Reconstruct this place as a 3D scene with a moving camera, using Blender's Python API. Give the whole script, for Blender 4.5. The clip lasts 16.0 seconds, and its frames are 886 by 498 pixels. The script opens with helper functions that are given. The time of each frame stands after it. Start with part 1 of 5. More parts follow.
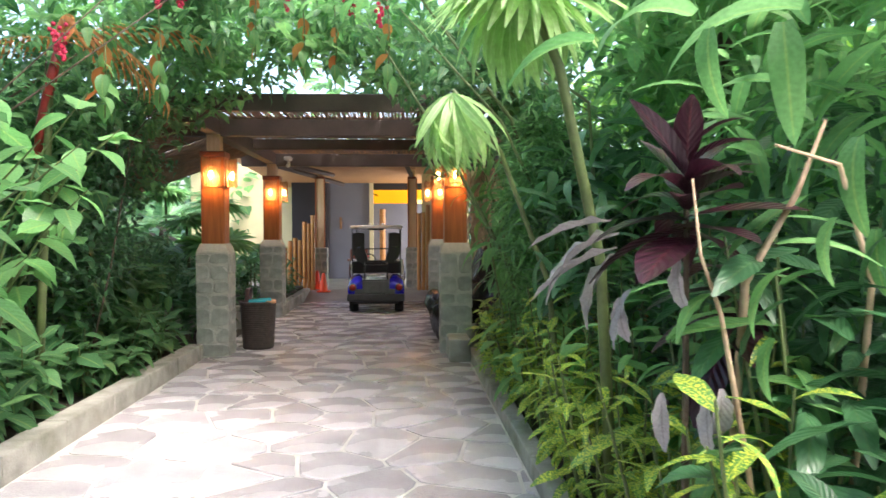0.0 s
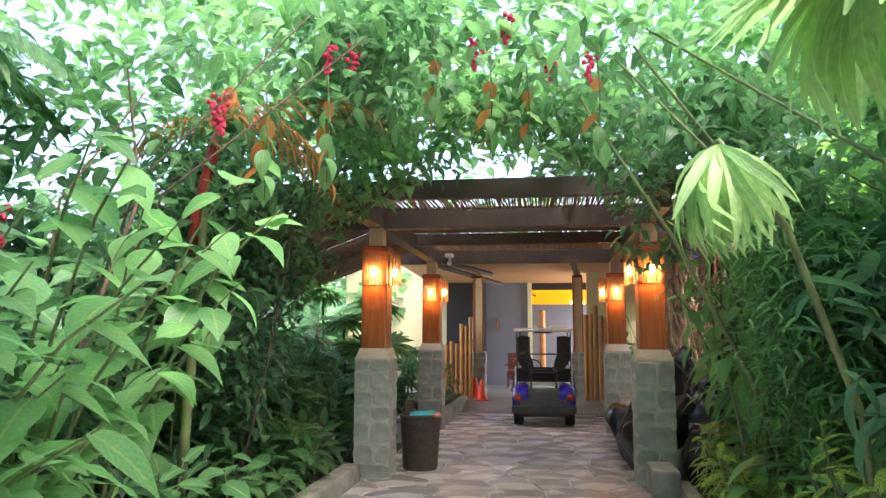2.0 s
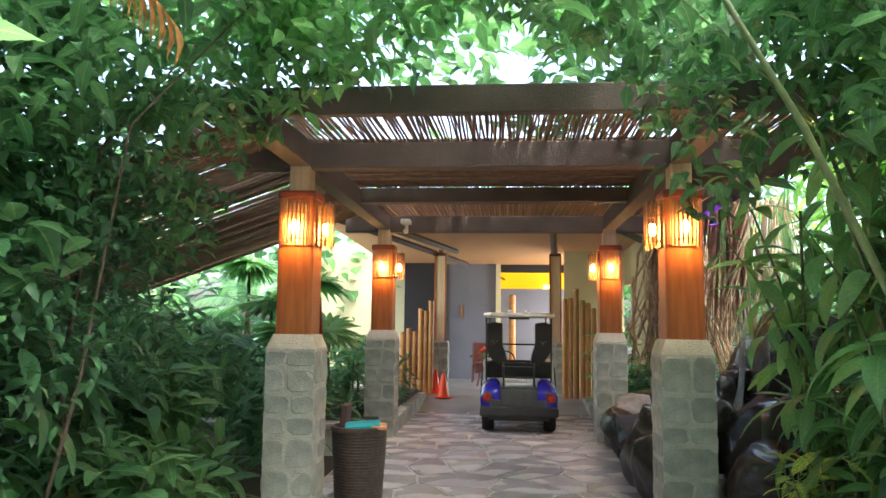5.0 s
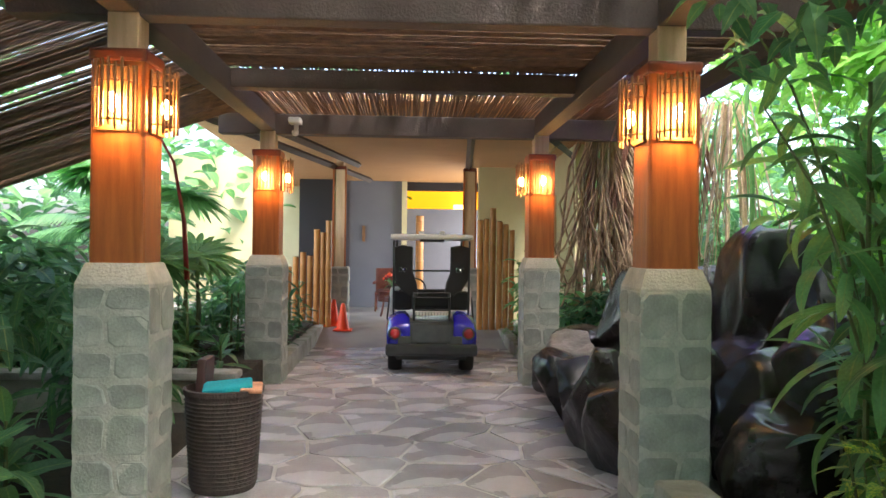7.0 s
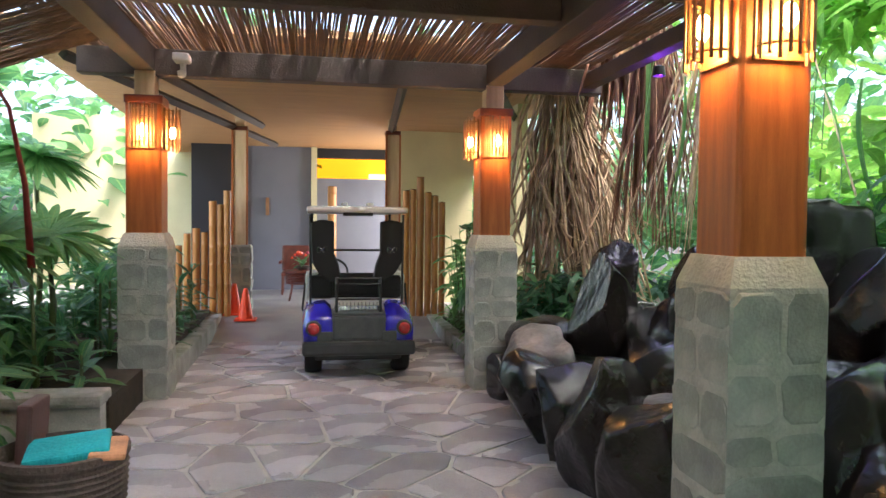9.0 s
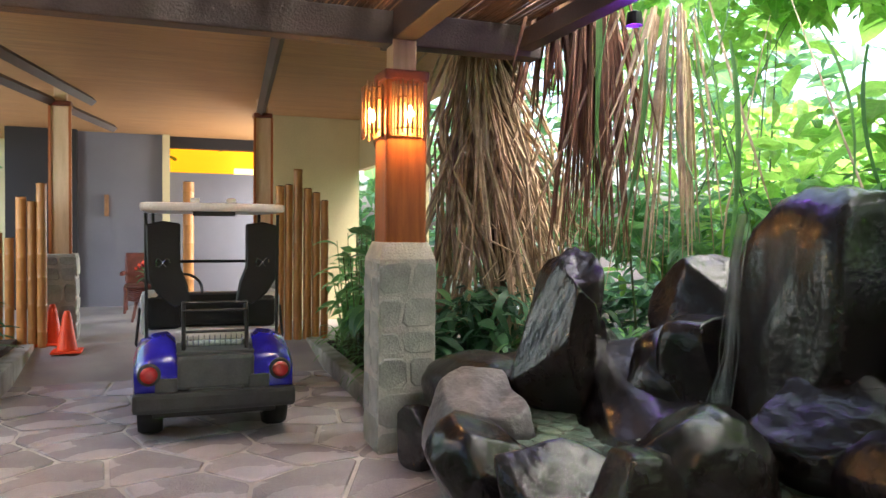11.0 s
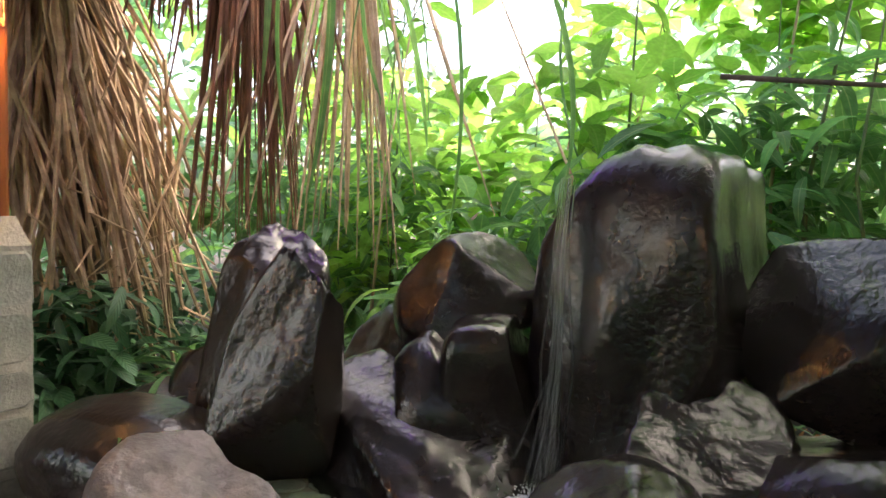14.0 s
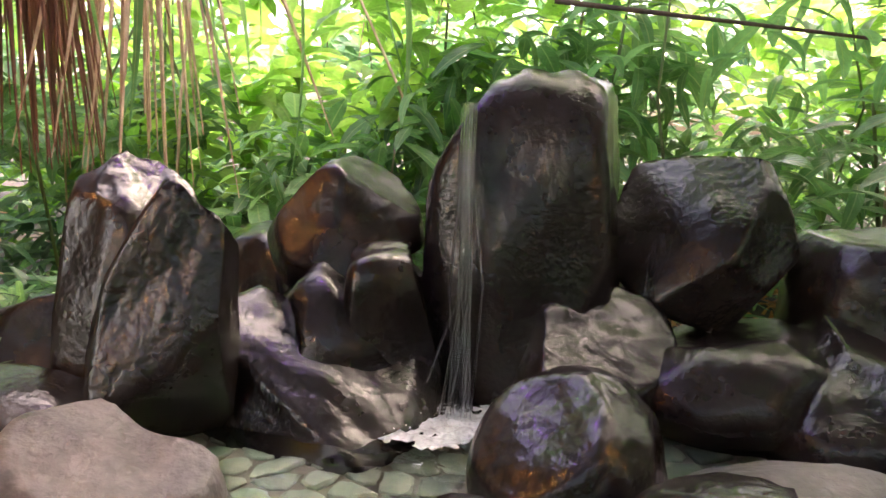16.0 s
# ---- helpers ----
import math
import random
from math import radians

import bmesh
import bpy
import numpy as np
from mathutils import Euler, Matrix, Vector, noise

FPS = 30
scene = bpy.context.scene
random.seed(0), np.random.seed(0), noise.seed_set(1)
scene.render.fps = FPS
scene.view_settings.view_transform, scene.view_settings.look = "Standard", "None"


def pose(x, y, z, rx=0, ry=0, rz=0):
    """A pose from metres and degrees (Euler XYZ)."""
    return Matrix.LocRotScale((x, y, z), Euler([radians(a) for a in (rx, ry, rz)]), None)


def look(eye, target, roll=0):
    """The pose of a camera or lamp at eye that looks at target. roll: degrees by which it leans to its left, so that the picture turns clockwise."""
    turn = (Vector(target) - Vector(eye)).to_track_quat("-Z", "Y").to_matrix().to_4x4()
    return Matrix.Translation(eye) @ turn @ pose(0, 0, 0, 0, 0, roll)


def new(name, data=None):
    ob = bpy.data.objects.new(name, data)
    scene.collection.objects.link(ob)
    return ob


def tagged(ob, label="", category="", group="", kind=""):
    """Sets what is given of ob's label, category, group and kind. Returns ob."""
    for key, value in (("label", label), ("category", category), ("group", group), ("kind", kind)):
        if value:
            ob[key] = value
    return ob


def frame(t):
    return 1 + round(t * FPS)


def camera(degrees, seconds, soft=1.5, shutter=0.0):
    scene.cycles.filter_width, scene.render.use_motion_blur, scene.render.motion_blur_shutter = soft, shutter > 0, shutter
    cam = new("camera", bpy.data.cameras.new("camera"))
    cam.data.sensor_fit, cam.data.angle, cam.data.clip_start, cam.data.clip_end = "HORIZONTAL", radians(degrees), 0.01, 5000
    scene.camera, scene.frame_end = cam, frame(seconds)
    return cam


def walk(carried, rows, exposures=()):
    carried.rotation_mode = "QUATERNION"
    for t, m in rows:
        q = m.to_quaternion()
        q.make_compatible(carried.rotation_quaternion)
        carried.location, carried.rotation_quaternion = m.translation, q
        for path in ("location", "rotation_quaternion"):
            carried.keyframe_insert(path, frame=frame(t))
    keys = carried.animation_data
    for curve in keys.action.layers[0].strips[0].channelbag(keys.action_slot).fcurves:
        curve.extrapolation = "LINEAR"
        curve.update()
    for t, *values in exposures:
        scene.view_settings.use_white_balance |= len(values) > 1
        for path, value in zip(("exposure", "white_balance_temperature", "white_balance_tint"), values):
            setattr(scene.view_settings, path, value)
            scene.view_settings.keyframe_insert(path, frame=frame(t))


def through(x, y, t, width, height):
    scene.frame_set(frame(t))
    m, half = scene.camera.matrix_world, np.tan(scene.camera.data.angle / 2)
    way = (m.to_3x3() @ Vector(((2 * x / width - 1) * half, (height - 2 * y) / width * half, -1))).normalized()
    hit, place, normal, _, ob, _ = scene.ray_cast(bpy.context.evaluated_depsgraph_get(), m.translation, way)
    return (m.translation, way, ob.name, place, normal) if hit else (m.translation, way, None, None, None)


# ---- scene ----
cam = camera(62.0, 16.0, soft=1.5, shutter=0.2)
PATH = [
    (0.0, (0.923, -0.976, 1.680), (1.031, 1.021, 1.631), -0.2),
    (0.5, (0.790, -0.761, 1.704), (0.735, 1.238, 1.657), -0.3),
    (1.0, (0.674, -0.470, 1.704), (0.528, 1.524, 1.734), -0.3),
    (1.5, (0.590, -0.080, 1.710), (0.356, 1.899, 1.880), -0.1),
    (2.0, (0.450, 0.335, 1.702), (0.172, 2.303, 1.929), 0.1),
    (2.5, (0.334, 0.768, 1.696), (0.057, 2.736, 1.922), 0.4),
    (3.0, (0.272, 1.214, 1.691), (-0.002, 3.182, 1.915), 0.4),
    (3.2, (0.253, 1.383, 1.690), (-0.027, 3.351, 1.911), 0.4),
    (5.3, (0.204, 3.132, 1.623), (0.081, 5.119, 1.812), 0.7),
    (5.5, (0.208, 3.301, 1.621), (0.125, 5.292, 1.790), 0.7),
    (6.0, (0.202, 3.737, 1.620), (0.164, 5.732, 1.753), 0.8),
    (6.5, (0.116, 4.225, 1.623), (0.136, 6.222, 1.714), 0.6),
    (7.0, (0.068, 4.719, 1.631), (0.159, 6.717, 1.627), 0.7),
    (7.5, (-0.009, 5.129, 1.652), (0.131, 7.124, 1.597), 0.8),
    (8.0, (-0.091, 5.553, 1.656), (0.133, 7.539, 1.580), 0.6),
    (8.5, (-0.129, 6.002, 1.645), (0.176, 7.977, 1.571), 0.6),
    (9.0, (-0.147, 6.428, 1.641), (0.209, 8.395, 1.569), 0.6),
    (9.2, (-0.142, 6.619, 1.649), (0.257, 8.577, 1.577), 0.6),
    (11.3, (0.096, 8.609, 1.632), (0.834, 10.467, 1.574), 1.1),
    (11.5, (0.106, 8.767, 1.623), (0.883, 10.609, 1.568), 1.5),
    (12.0, (0.097, 9.086, 1.609), (1.007, 10.866, 1.563), 1.5),
    (12.5, (0.080, 9.347, 1.617), (1.255, 10.964, 1.556), 1.5),
    (13.0, (0.093, 9.676, 1.620), (1.513, 11.083, 1.559), 1.4),
    (13.5, (0.115, 10.005, 1.605), (1.682, 11.246, 1.533), 1.2),
    (14.0, (0.183, 10.305, 1.600), (1.868, 11.375, 1.485), 1.3),
    (14.5, (0.215, 10.560, 1.613), (1.984, 11.477, 1.453), 1.2),
    (15.0, (0.206, 10.707, 1.642), (2.043, 11.460, 1.404), 1.0),
    (15.5, (0.076, 10.833, 1.650), (1.971, 11.402, 1.353), 0.9),
    (16.0, (-0.014, 10.979, 1.637), (1.921, 11.353, 1.302), 0.9),
]
walk(cam, [(t, look(eye, target, roll)) for t, eye, target, roll in PATH],
     exposures=((0, 2.6, 6200, 14), (1.5, 2.6, 6200, 14), (3, 2.75, 6150, 13), (5.5, 2.95, 6150, 8), (9, 2.9, 5950, 11), (11.5, 2.9, 6350, 12), (13.5, 2.9, 6800, 14), (16, 3.4, 7300, 26)))

# ---- world, sun and lamps ----
world = bpy.data.worlds.new("sky")
scene.world = world
world.use_nodes = True
wn = world.node_tree.nodes
sky = wn.new("ShaderNodeTexSky")
sky.sky_type, sky.sun_disc = "NISHITA", False
sky.sun_elevation, sky.sun_rotation = radians(60), radians(131)
sky.air_density, sky.dust_density, sky.ozone_density = 1.0, 6.0, 0.6
world.node_tree.links.new(sky.outputs[0], wn["Background"].inputs[0])
wn["Background"].inputs[1].default_value = 0.15
sun = new("sun", bpy.data.lights.new("sun", "SUN"))
sun.data.energy, sun.data.angle, sun.data.color = 0.6, radians(25), (1.0, 0.96, 0.9)
sun.matrix_world = look((4.0, -3.5, 9.5), (0.0, 0.0, 0.0))


def lamp(name, at, watts, color, radius=0.03, aim=None, size=0.0):
    data = bpy.data.lights.new(name, "AREA" if size else "POINT")
    data.energy, data.color = watts, color
    if size:
        data.size = size
    else:
        data.shadow_soft_size = radius
    ob = new(name, data)
    ob.matrix_world = look(at, aim) if aim else pose(*at)
    return ob


# ---- materials ----
def mat(name, base, rough=0.6, other=None, scale=6.0, bump=0.2, metal=0.0, per=0.0, fine=60.0, coat=0.0, stretch=(1, 1, 1)):
    """Two scales of variation between base and other, fine relief, and a spread of brightness from piece to piece."""
    m = bpy.data.materials.new(name)
    m.use_nodes = True
    n, link = m.node_tree.nodes, m.node_tree.links
    b = n["Principled BSDF"]
    b.inputs["Metallic"].default_value = metal
    b.inputs["Coat Weight"].default_value = coat
    b.inputs["Coat Roughness"].default_value = 0.08
    tc, mp = n.new("ShaderNodeTexCoord"), n.new("ShaderNodeMapping")
    mp.inputs["Scale"].default_value = stretch
    link.new(tc.outputs["Object"], mp.inputs[0])
    big, small = n.new("ShaderNodeTexNoise"), n.new("ShaderNodeTexNoise")
    big.inputs["Scale"].default_value, big.inputs["Detail"].default_value = scale, 6
    small.inputs["Scale"].default_value, small.inputs["Detail"].default_value = fine, 4
    link.new(mp.outputs[0], big.inputs["Vector"])
    link.new(mp.outputs[0], small.inputs["Vector"])
    ramp = n.new("ShaderNodeValToRGB")
    ramp.color_ramp.elements[0].position, ramp.color_ramp.elements[1].position = 0.32, 0.68
    o = other or tuple(c * 0.6 for c in base)
    ramp.color_ramp.elements[0].color, ramp.color_ramp.elements[1].color = (*o, 1), (*base, 1)
    link.new(big.outputs[0], ramp.inputs[0])
    hsv = n.new("ShaderNodeHueSaturation")
    link.new(ramp.outputs[0], hsv.inputs["Color"])
    grain = n.new("ShaderNodeMapRange")
    grain.inputs["To Min"].default_value, grain.inputs["To Max"].default_value = 0.78, 1.22
    link.new(small.outputs[0], grain.inputs["Value"])
    if per:
        info = n.new("ShaderNodeObjectInfo")
        var = n.new("ShaderNodeMapRange")
        var.inputs["To Min"].default_value, var.inputs["To Max"].default_value = 1 - per, 1 + per
        link.new(info.outputs["Random"], var.inputs["Value"])
        mul = n.new("ShaderNodeMath")
        mul.operation = "MULTIPLY"
        link.new(var.outputs[0], mul.inputs[0])
        link.new(grain.outputs[0], mul.inputs[1])
        link.new(mul.outputs[0], hsv.inputs["Value"])
    else:
        link.new(grain.outputs[0], hsv.inputs["Value"])
    link.new(hsv.outputs[0], b.inputs["Base Color"])
    rr = n.new("ShaderNodeMapRange")
    rr.inputs["To Min"].default_value, rr.inputs["To Max"].default_value = max(rough - 0.12, 0.03), min(rough + 0.12, 1)
    link.new(big.outputs[0], rr.inputs["Value"])
    link.new(rr.outputs[0], b.inputs["Roughness"])
    if bump:
        add = n.new("ShaderNodeMath")
        add.operation = "ADD"
        link.new(big.outputs[0], add.inputs[0])
        link.new(small.outputs[0], add.inputs[1])
        bp = n.new("ShaderNodeBump")
        bp.inputs["Strength"].default_value, bp.inputs["Distance"].default_value = bump, 0.02
        link.new(add.outputs[0], bp.inputs["Height"])
        link.new(bp.outputs[0], b.inputs["Normal"])
    return m


def leaf_mat(name, a, c, rib=(0.25, 0.35, 0.1), rough=0.38, through=0.4, speckle=None):
    """A leaf: colour from piece to piece between a and c, a paler midrib and side veins, light coming through it."""
    m = bpy.data.materials.new(name)
    m.use_nodes = True
    n, link = m.node_tree.nodes, m.node_tree.links
    b = n["Principled BSDF"]
    info, geo = n.new("ShaderNodeObjectInfo"), n.new("ShaderNodeNewGeometry")
    add = n.new("ShaderNodeMath")
    add.operation = "ADD"
    link.new(info.outputs["Random"], add.inputs[0])
    link.new(geo.outputs["Random Per Island"], add.inputs[1])
    fr = n.new("ShaderNodeMath")
    fr.operation = "FRACT"
    link.new(add.outputs[0], fr.inputs[0])
    ramp = n.new("ShaderNodeValToRGB")
    ramp.color_ramp.elements[0].color, ramp.color_ramp.elements[1].color = (*a, 1), (*c, 1)
    link.new(fr.outputs[0], ramp.inputs[0])
    uv, sep = n.new("ShaderNodeUVMap"), n.new("ShaderNodeSeparateXYZ")
    link.new(uv.outputs[0], sep.inputs[0])
    off = n.new("ShaderNodeMath")
    off.operation, off.inputs[1].default_value = "SUBTRACT", 0.5
    link.new(sep.outputs[0], off.inputs[0])
    ab = n.new("ShaderNodeMath")
    ab.operation = "ABSOLUTE"
    link.new(off.outputs[0], ab.inputs[0])
    vein = n.new("ShaderNodeMapRange")
    vein.inputs["From Min"].default_value, vein.inputs["From Max"].default_value = 0.015, 0.06
    vein.inputs["To Min"].default_value, vein.inputs["To Max"].default_value = 0.55, 0.0
    link.new(ab.outputs[0], vein.inputs["Value"])
    mix = n.new("ShaderNodeMixRGB")
    mix.inputs[2].default_value = (*rib, 1)
    link.new(vein.outputs[0], mix.inputs[0])
    link.new(ramp.outputs[0], mix.inputs[1])
    out = mix
    tc, nz = n.new("ShaderNodeTexCoord"), n.new("ShaderNodeTexNoise")
    nz.inputs["Scale"].default_value, nz.inputs["Detail"].default_value = 25, 5
    link.new(tc.outputs["Object"], nz.inputs["Vector"])
    if speckle:
        sp = n.new("ShaderNodeValToRGB")
        sp.color_ramp.elements[0].position, sp.color_ramp.elements[1].position = 0.5, 0.56
        link.new(nz.outputs[0], sp.inputs[0])
        mix2 = n.new("ShaderNodeMixRGB")
        mix2.inputs[2].default_value = (*speckle, 1)
        link.new(sp.outputs[0], mix2.inputs[0])
        link.new(mix.outputs[0], mix2.inputs[1])
        out = mix2
    hsv = n.new("ShaderNodeHueSaturation")
    gr = n.new("ShaderNodeMapRange")
    gr.inputs["To Min"].default_value, gr.inputs["To Max"].default_value = 0.6, 1.4
    link.new(nz.outputs[0], gr.inputs["Value"])
    link.new(gr.outputs[0], hsv.inputs["Value"])
    link.new(out.outputs[0], hsv.inputs["Color"])
    link.new(hsv.outputs[0], b.inputs["Base Color"])
    b.inputs["Roughness"].default_value = rough
    wave = n.new("ShaderNodeMath")
    wave.operation = "SINE"
    wm = n.new("ShaderNodeMath")
    wm.operation = "MULTIPLY_ADD"
    wm.inputs[1].default_value = 55.0
    am = n.new("ShaderNodeMath")
    am.operation, am.inputs[1].default_value = "MULTIPLY", -30.0
    link.new(ab.outputs[0], am.inputs[0])
    link.new(sep.outputs[1], wm.inputs[0])
    link.new(am.outputs[0], wm.inputs[2])
    link.new(wm.outputs[0], wave.inputs[0])
    bp = n.new("ShaderNodeBump")
    bp.inputs["Strength"].default_value, bp.inputs["Distance"].default_value = 0.25, 0.004
    link.new(wave.outputs[0], bp.inputs["Height"])
    link.new(bp.outputs[0], b.inputs["Normal"])
    tr, ms = n.new("ShaderNodeBsdfTranslucent"), n.new("ShaderNodeMixShader")
    bright = n.new("ShaderNodeHueSaturation")
    bright.inputs["Value"].default_value, bright.inputs["Hue"].default_value = 1.9, 0.495
    link.new(hsv.outputs[0], bright.inputs["Color"])
    link.new(bright.outputs[0], tr.inputs["Color"])
    ms.inputs[0].default_value = through
    link.new(b.outputs[0], ms.inputs[1])
    link.new(tr.outputs[0], ms.inputs[2])
    link.new(ms.outputs[0], n["Material Output"].inputs[0])
    return m


def glow(name, color, strength):
    m = bpy.data.materials.new(name)
    m.use_nodes = True
    b = m.node_tree.nodes["Principled BSDF"]
    b.inputs["Base Color"].default_value = (*color, 1)
    b.inputs["Emission Color"].default_value = (*color, 1)
    b.inputs["Emission Strength"].default_value = strength
    return m


def clear(name, color=(1, 1, 1), rough=0.02, ior=1.33):
    m = bpy.data.materials.new(name)
    m.use_nodes = True
    n, link = m.node_tree.nodes, m.node_tree.links
    b = n["Principled BSDF"]
    b.inputs["Base Color"].default_value = (*color, 1)
    b.inputs["Transmission Weight"].default_value = 1.0
    b.inputs["Roughness"].default_value, b.inputs["IOR"].default_value = rough, ior
    return m


FLAG = mat("flagstone", (0.56, 0.525, 0.55), 0.27, (0.34, 0.315, 0.335), 1.7, 0.3, per=0.18)
GROUT = mat("pale_grout", (0.66, 0.63, 0.6), 0.6, (0.46, 0.43, 0.41), 5.0, 0.3)
POST_STONE = mat("grey_green_stone", (0.43, 0.43, 0.38), 0.6, (0.27, 0.275, 0.24), 5.0, 0.35, per=0.16)
MORTAR = mat("stone_mortar", (0.57, 0.55, 0.49), 0.85, (0.38, 0.37, 0.32), 6.0, 0.4)
KERB = mat("kerb_concrete", (0.42, 0.40, 0.36), 0.8, (0.2, 0.2, 0.16), 4.0, 0.35)
SOIL = mat("dark_soil", (0.05, 0.035, 0.022), 0.95, (0.02, 0.016, 0.01), 8.0, 0.8)
WOOD = mat("orange_stained_wood", (0.42, 0.13, 0.03), 0.42, (0.27, 0.075, 0.018), 3.0, 0.12, stretch=(9, 9, 0.7))
CAPWOOD = mat("dark_red_wood", (0.2, 0.05, 0.025), 0.4, None, 4.0, 0.1)
BEAM = mat("weathered_brown_beam", (0.1, 0.072, 0.06), 0.65, (0.055, 0.038, 0.031), 2.5, 0.3)
REED = mat("brown_reed", (0.2, 0.11, 0.058), 0.6, (0.085, 0.047, 0.026), 9.0, 0.25)
MATTING = mat("tan_reed_matting", (0.52, 0.29, 0.125), 0.6, (0.36, 0.19, 0.08), 2.0, 0.5, stretch=(0.6, 14, 14))
SLAT = mat("lantern_slat", (0.3, 0.15, 0.06), 0.5, None, 8.0, 0.15)
BULB = glow("lamp_bulb", (1.0, 0.55, 0.17), 30.0)
CREAM = mat("cream_plaster", (0.62, 0.55, 0.33), 0.85, (0.54, 0.47, 0.28), 1.6, 0.1)
GREY = mat("slate_grey_paint", (0.17, 0.17, 0.2), 0.6, (0.14, 0.14, 0.17), 1.5, 0.06)
DARK = mat("aubergine_paint", (0.018, 0.014, 0.016), 0.7, None, 2.0, 0.06)
PALE = mat("pale_column_wood", (0.66, 0.48, 0.3), 0.5, (0.55, 0.38, 0.22), 3.0, 0.1, stretch=(8, 8, 0.7))
BAMBOO = mat("golden_bamboo", (0.5, 0.23, 0.065), 0.4, (0.34, 0.14, 0.04), 3.0, 0.1, per=0.25, stretch=(6, 6, 1))
# Emission on a plain wall, in place of the amber light falling there.
AMBER_GLOW = glow("amber_wall_glow", (1.0, 0.36, 0.005), 0.24)
BRIGHT = glow("lit_shade", (1.0, 0.7, 0.15), 0.8)
ROCK = mat("wet_black_basalt", (0.026, 0.02, 0.018), 0.22, (0.007, 0.006, 0.006), 2.2, 0.3, fine=34.0, coat=0.12)
DRYROCK = mat("dry_grey_basalt", (0.3, 0.28, 0.275), 0.5, (0.09, 0.083, 0.083), 3.0, 0.6, fine=24.0)
PEBBLE = mat("pool_pebble", (0.46, 0.49, 0.41), 0.5, (0.24, 0.33, 0.27), 5.0, 0.2, per=0.4)
WATER = clear("pool_water", (0.85, 0.95, 0.9), 0.03)
FOAM = mat("white_water", (0.8, 0.84, 0.84), 0.25, (0.55, 0.6, 0.6), 14.0, 0.6)
WICKER = mat("dark_wicker", (0.085, 0.06, 0.05), 0.6, (0.045, 0.03, 0.026), 20.0, 0.4)
TEAL = mat("teal_cloth", (0.02, 0.42, 0.5), 0.8, (0.01, 0.3, 0.38), 6.0, 0.4)
PEACH = mat("peach_cloth", (0.75, 0.36, 0.2), 0.8, None, 6.0, 0.4)
BROWNCLOTH = mat("maroon_handle", (0.1, 0.045, 0.04), 0.5, None, 5.0, 0.1)
BLUE = mat("cart_blue_paint", (0.022, 0.016, 0.5), 0.2, (0.016, 0.011, 0.4), 2.0, 0.0, coat=1.0)
PLASTIC = mat("cart_grey_plastic", (0.09, 0.1, 0.1), 0.5, (0.06, 0.065, 0.066), 8.0, 0.1)
BUMPER = mat("cart_dark_bumper", (0.045, 0.048, 0.05), 0.5, None, 8.0, 0.1)
BLACK = mat("black_vinyl", (0.008, 0.008, 0.009), 0.55, (0.005, 0.005, 0.005), 8.0, 0.15)
STEEL = mat("black_tube", (0.02, 0.02, 0.02), 0.4, None, 8.0, 0.0)
CHROME = mat("chrome", (0.6, 0.6, 0.6), 0.2, (0.5, 0.5, 0.5), 8.0, 0.0, metal=1.0)
WHITE = mat("white_cart_plastic", (0.72, 0.72, 0.70), 0.4, (0.6, 0.6, 0.58), 5.0, 0.04)
RED = mat("red_tail_lens", (0.55, 0.012, 0.012), 0.2, None, 5.0, 0.0, coat=1.0)
RUBBER = mat("tyre_rubber", (0.012, 0.012, 0.012), 0.8, None, 20.0, 0.3)
ORANGE = mat("cone_orange", (0.9, 0.075, 0.012), 0.45, (0.8, 0.055, 0.01), 6.0, 0.05)
RATTAN = mat("red_brown_rattan", (0.16, 0.04, 0.025), 0.45, None, 9.0, 0.2)
DEAD = mat("straw_root", (0.6, 0.44, 0.29), 0.8, (0.32, 0.21, 0.13), 8.0, 0.3, per=0.3)
FIBRE = mat("rust_brown_fibre", (0.25, 0.11, 0.06), 0.8, (0.12, 0.055, 0.03), 8.0, 0.3)
STEM = mat("green_stem", (0.12, 0.16, 0.05), 0.5, (0.07, 0.09, 0.03), 9.0, 0.1)
BARK = mat("tree_bark", (0.13, 0.09, 0.06), 0.9, (0.06, 0.045, 0.03), 9.0, 0.7)
REDSTEM = mat("red_palm_shaft", (0.3, 0.02, 0.015), 0.4, None, 8.0, 0.05)
FLOWER = mat("crimson_petals", (0.55, 0.02, 0.07), 0.5, (0.4, 0.01, 0.05), 12.0, 0.2)
GREEN = leaf_mat("green_leaf", (0.042, 0.125, 0.05), (0.11, 0.24, 0.095))
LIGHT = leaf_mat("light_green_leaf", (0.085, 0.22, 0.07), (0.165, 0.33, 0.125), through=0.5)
DEEP = leaf_mat("deep_green_leaf", (0.028, 0.085, 0.036), (0.055, 0.15, 0.062), (0.08, 0.15, 0.05), 0.32, 0.25)
CROTON = leaf_mat("yellow_spotted_leaf", (0.07, 0.19, 0.04), (0.13, 0.29, 0.06), (0.55, 0.55, 0.06), 0.35, 0.35, (0.42, 0.45, 0.06))
STRAP = leaf_mat("strap_leaf", (0.055, 0.15, 0.045), (0.13, 0.27, 0.085), (0.3, 0.4, 0.15), 0.35, 0.4)
SILVER = leaf_mat("pale_palm_leaf", (0.20, 0.36, 0.12), (0.34, 0.5, 0.2), (0.5, 0.6, 0.35), 0.4, 0.4)
BURGUNDY = leaf_mat("burgundy_leaf", (0.02, 0.006, 0.013), (0.042, 0.01, 0.018), (0.1, 0.02, 0.025), 0.28, 0.15)
# Brighter, yellower copy of the leaf: sun from behind put into its colour.
SUN_TINTED = leaf_mat("sun_tinted_leaf", (0.14, 0.3, 0.05), (0.26, 0.42, 0.09), (0.3, 0.42, 0.12), 0.4, 0.6)
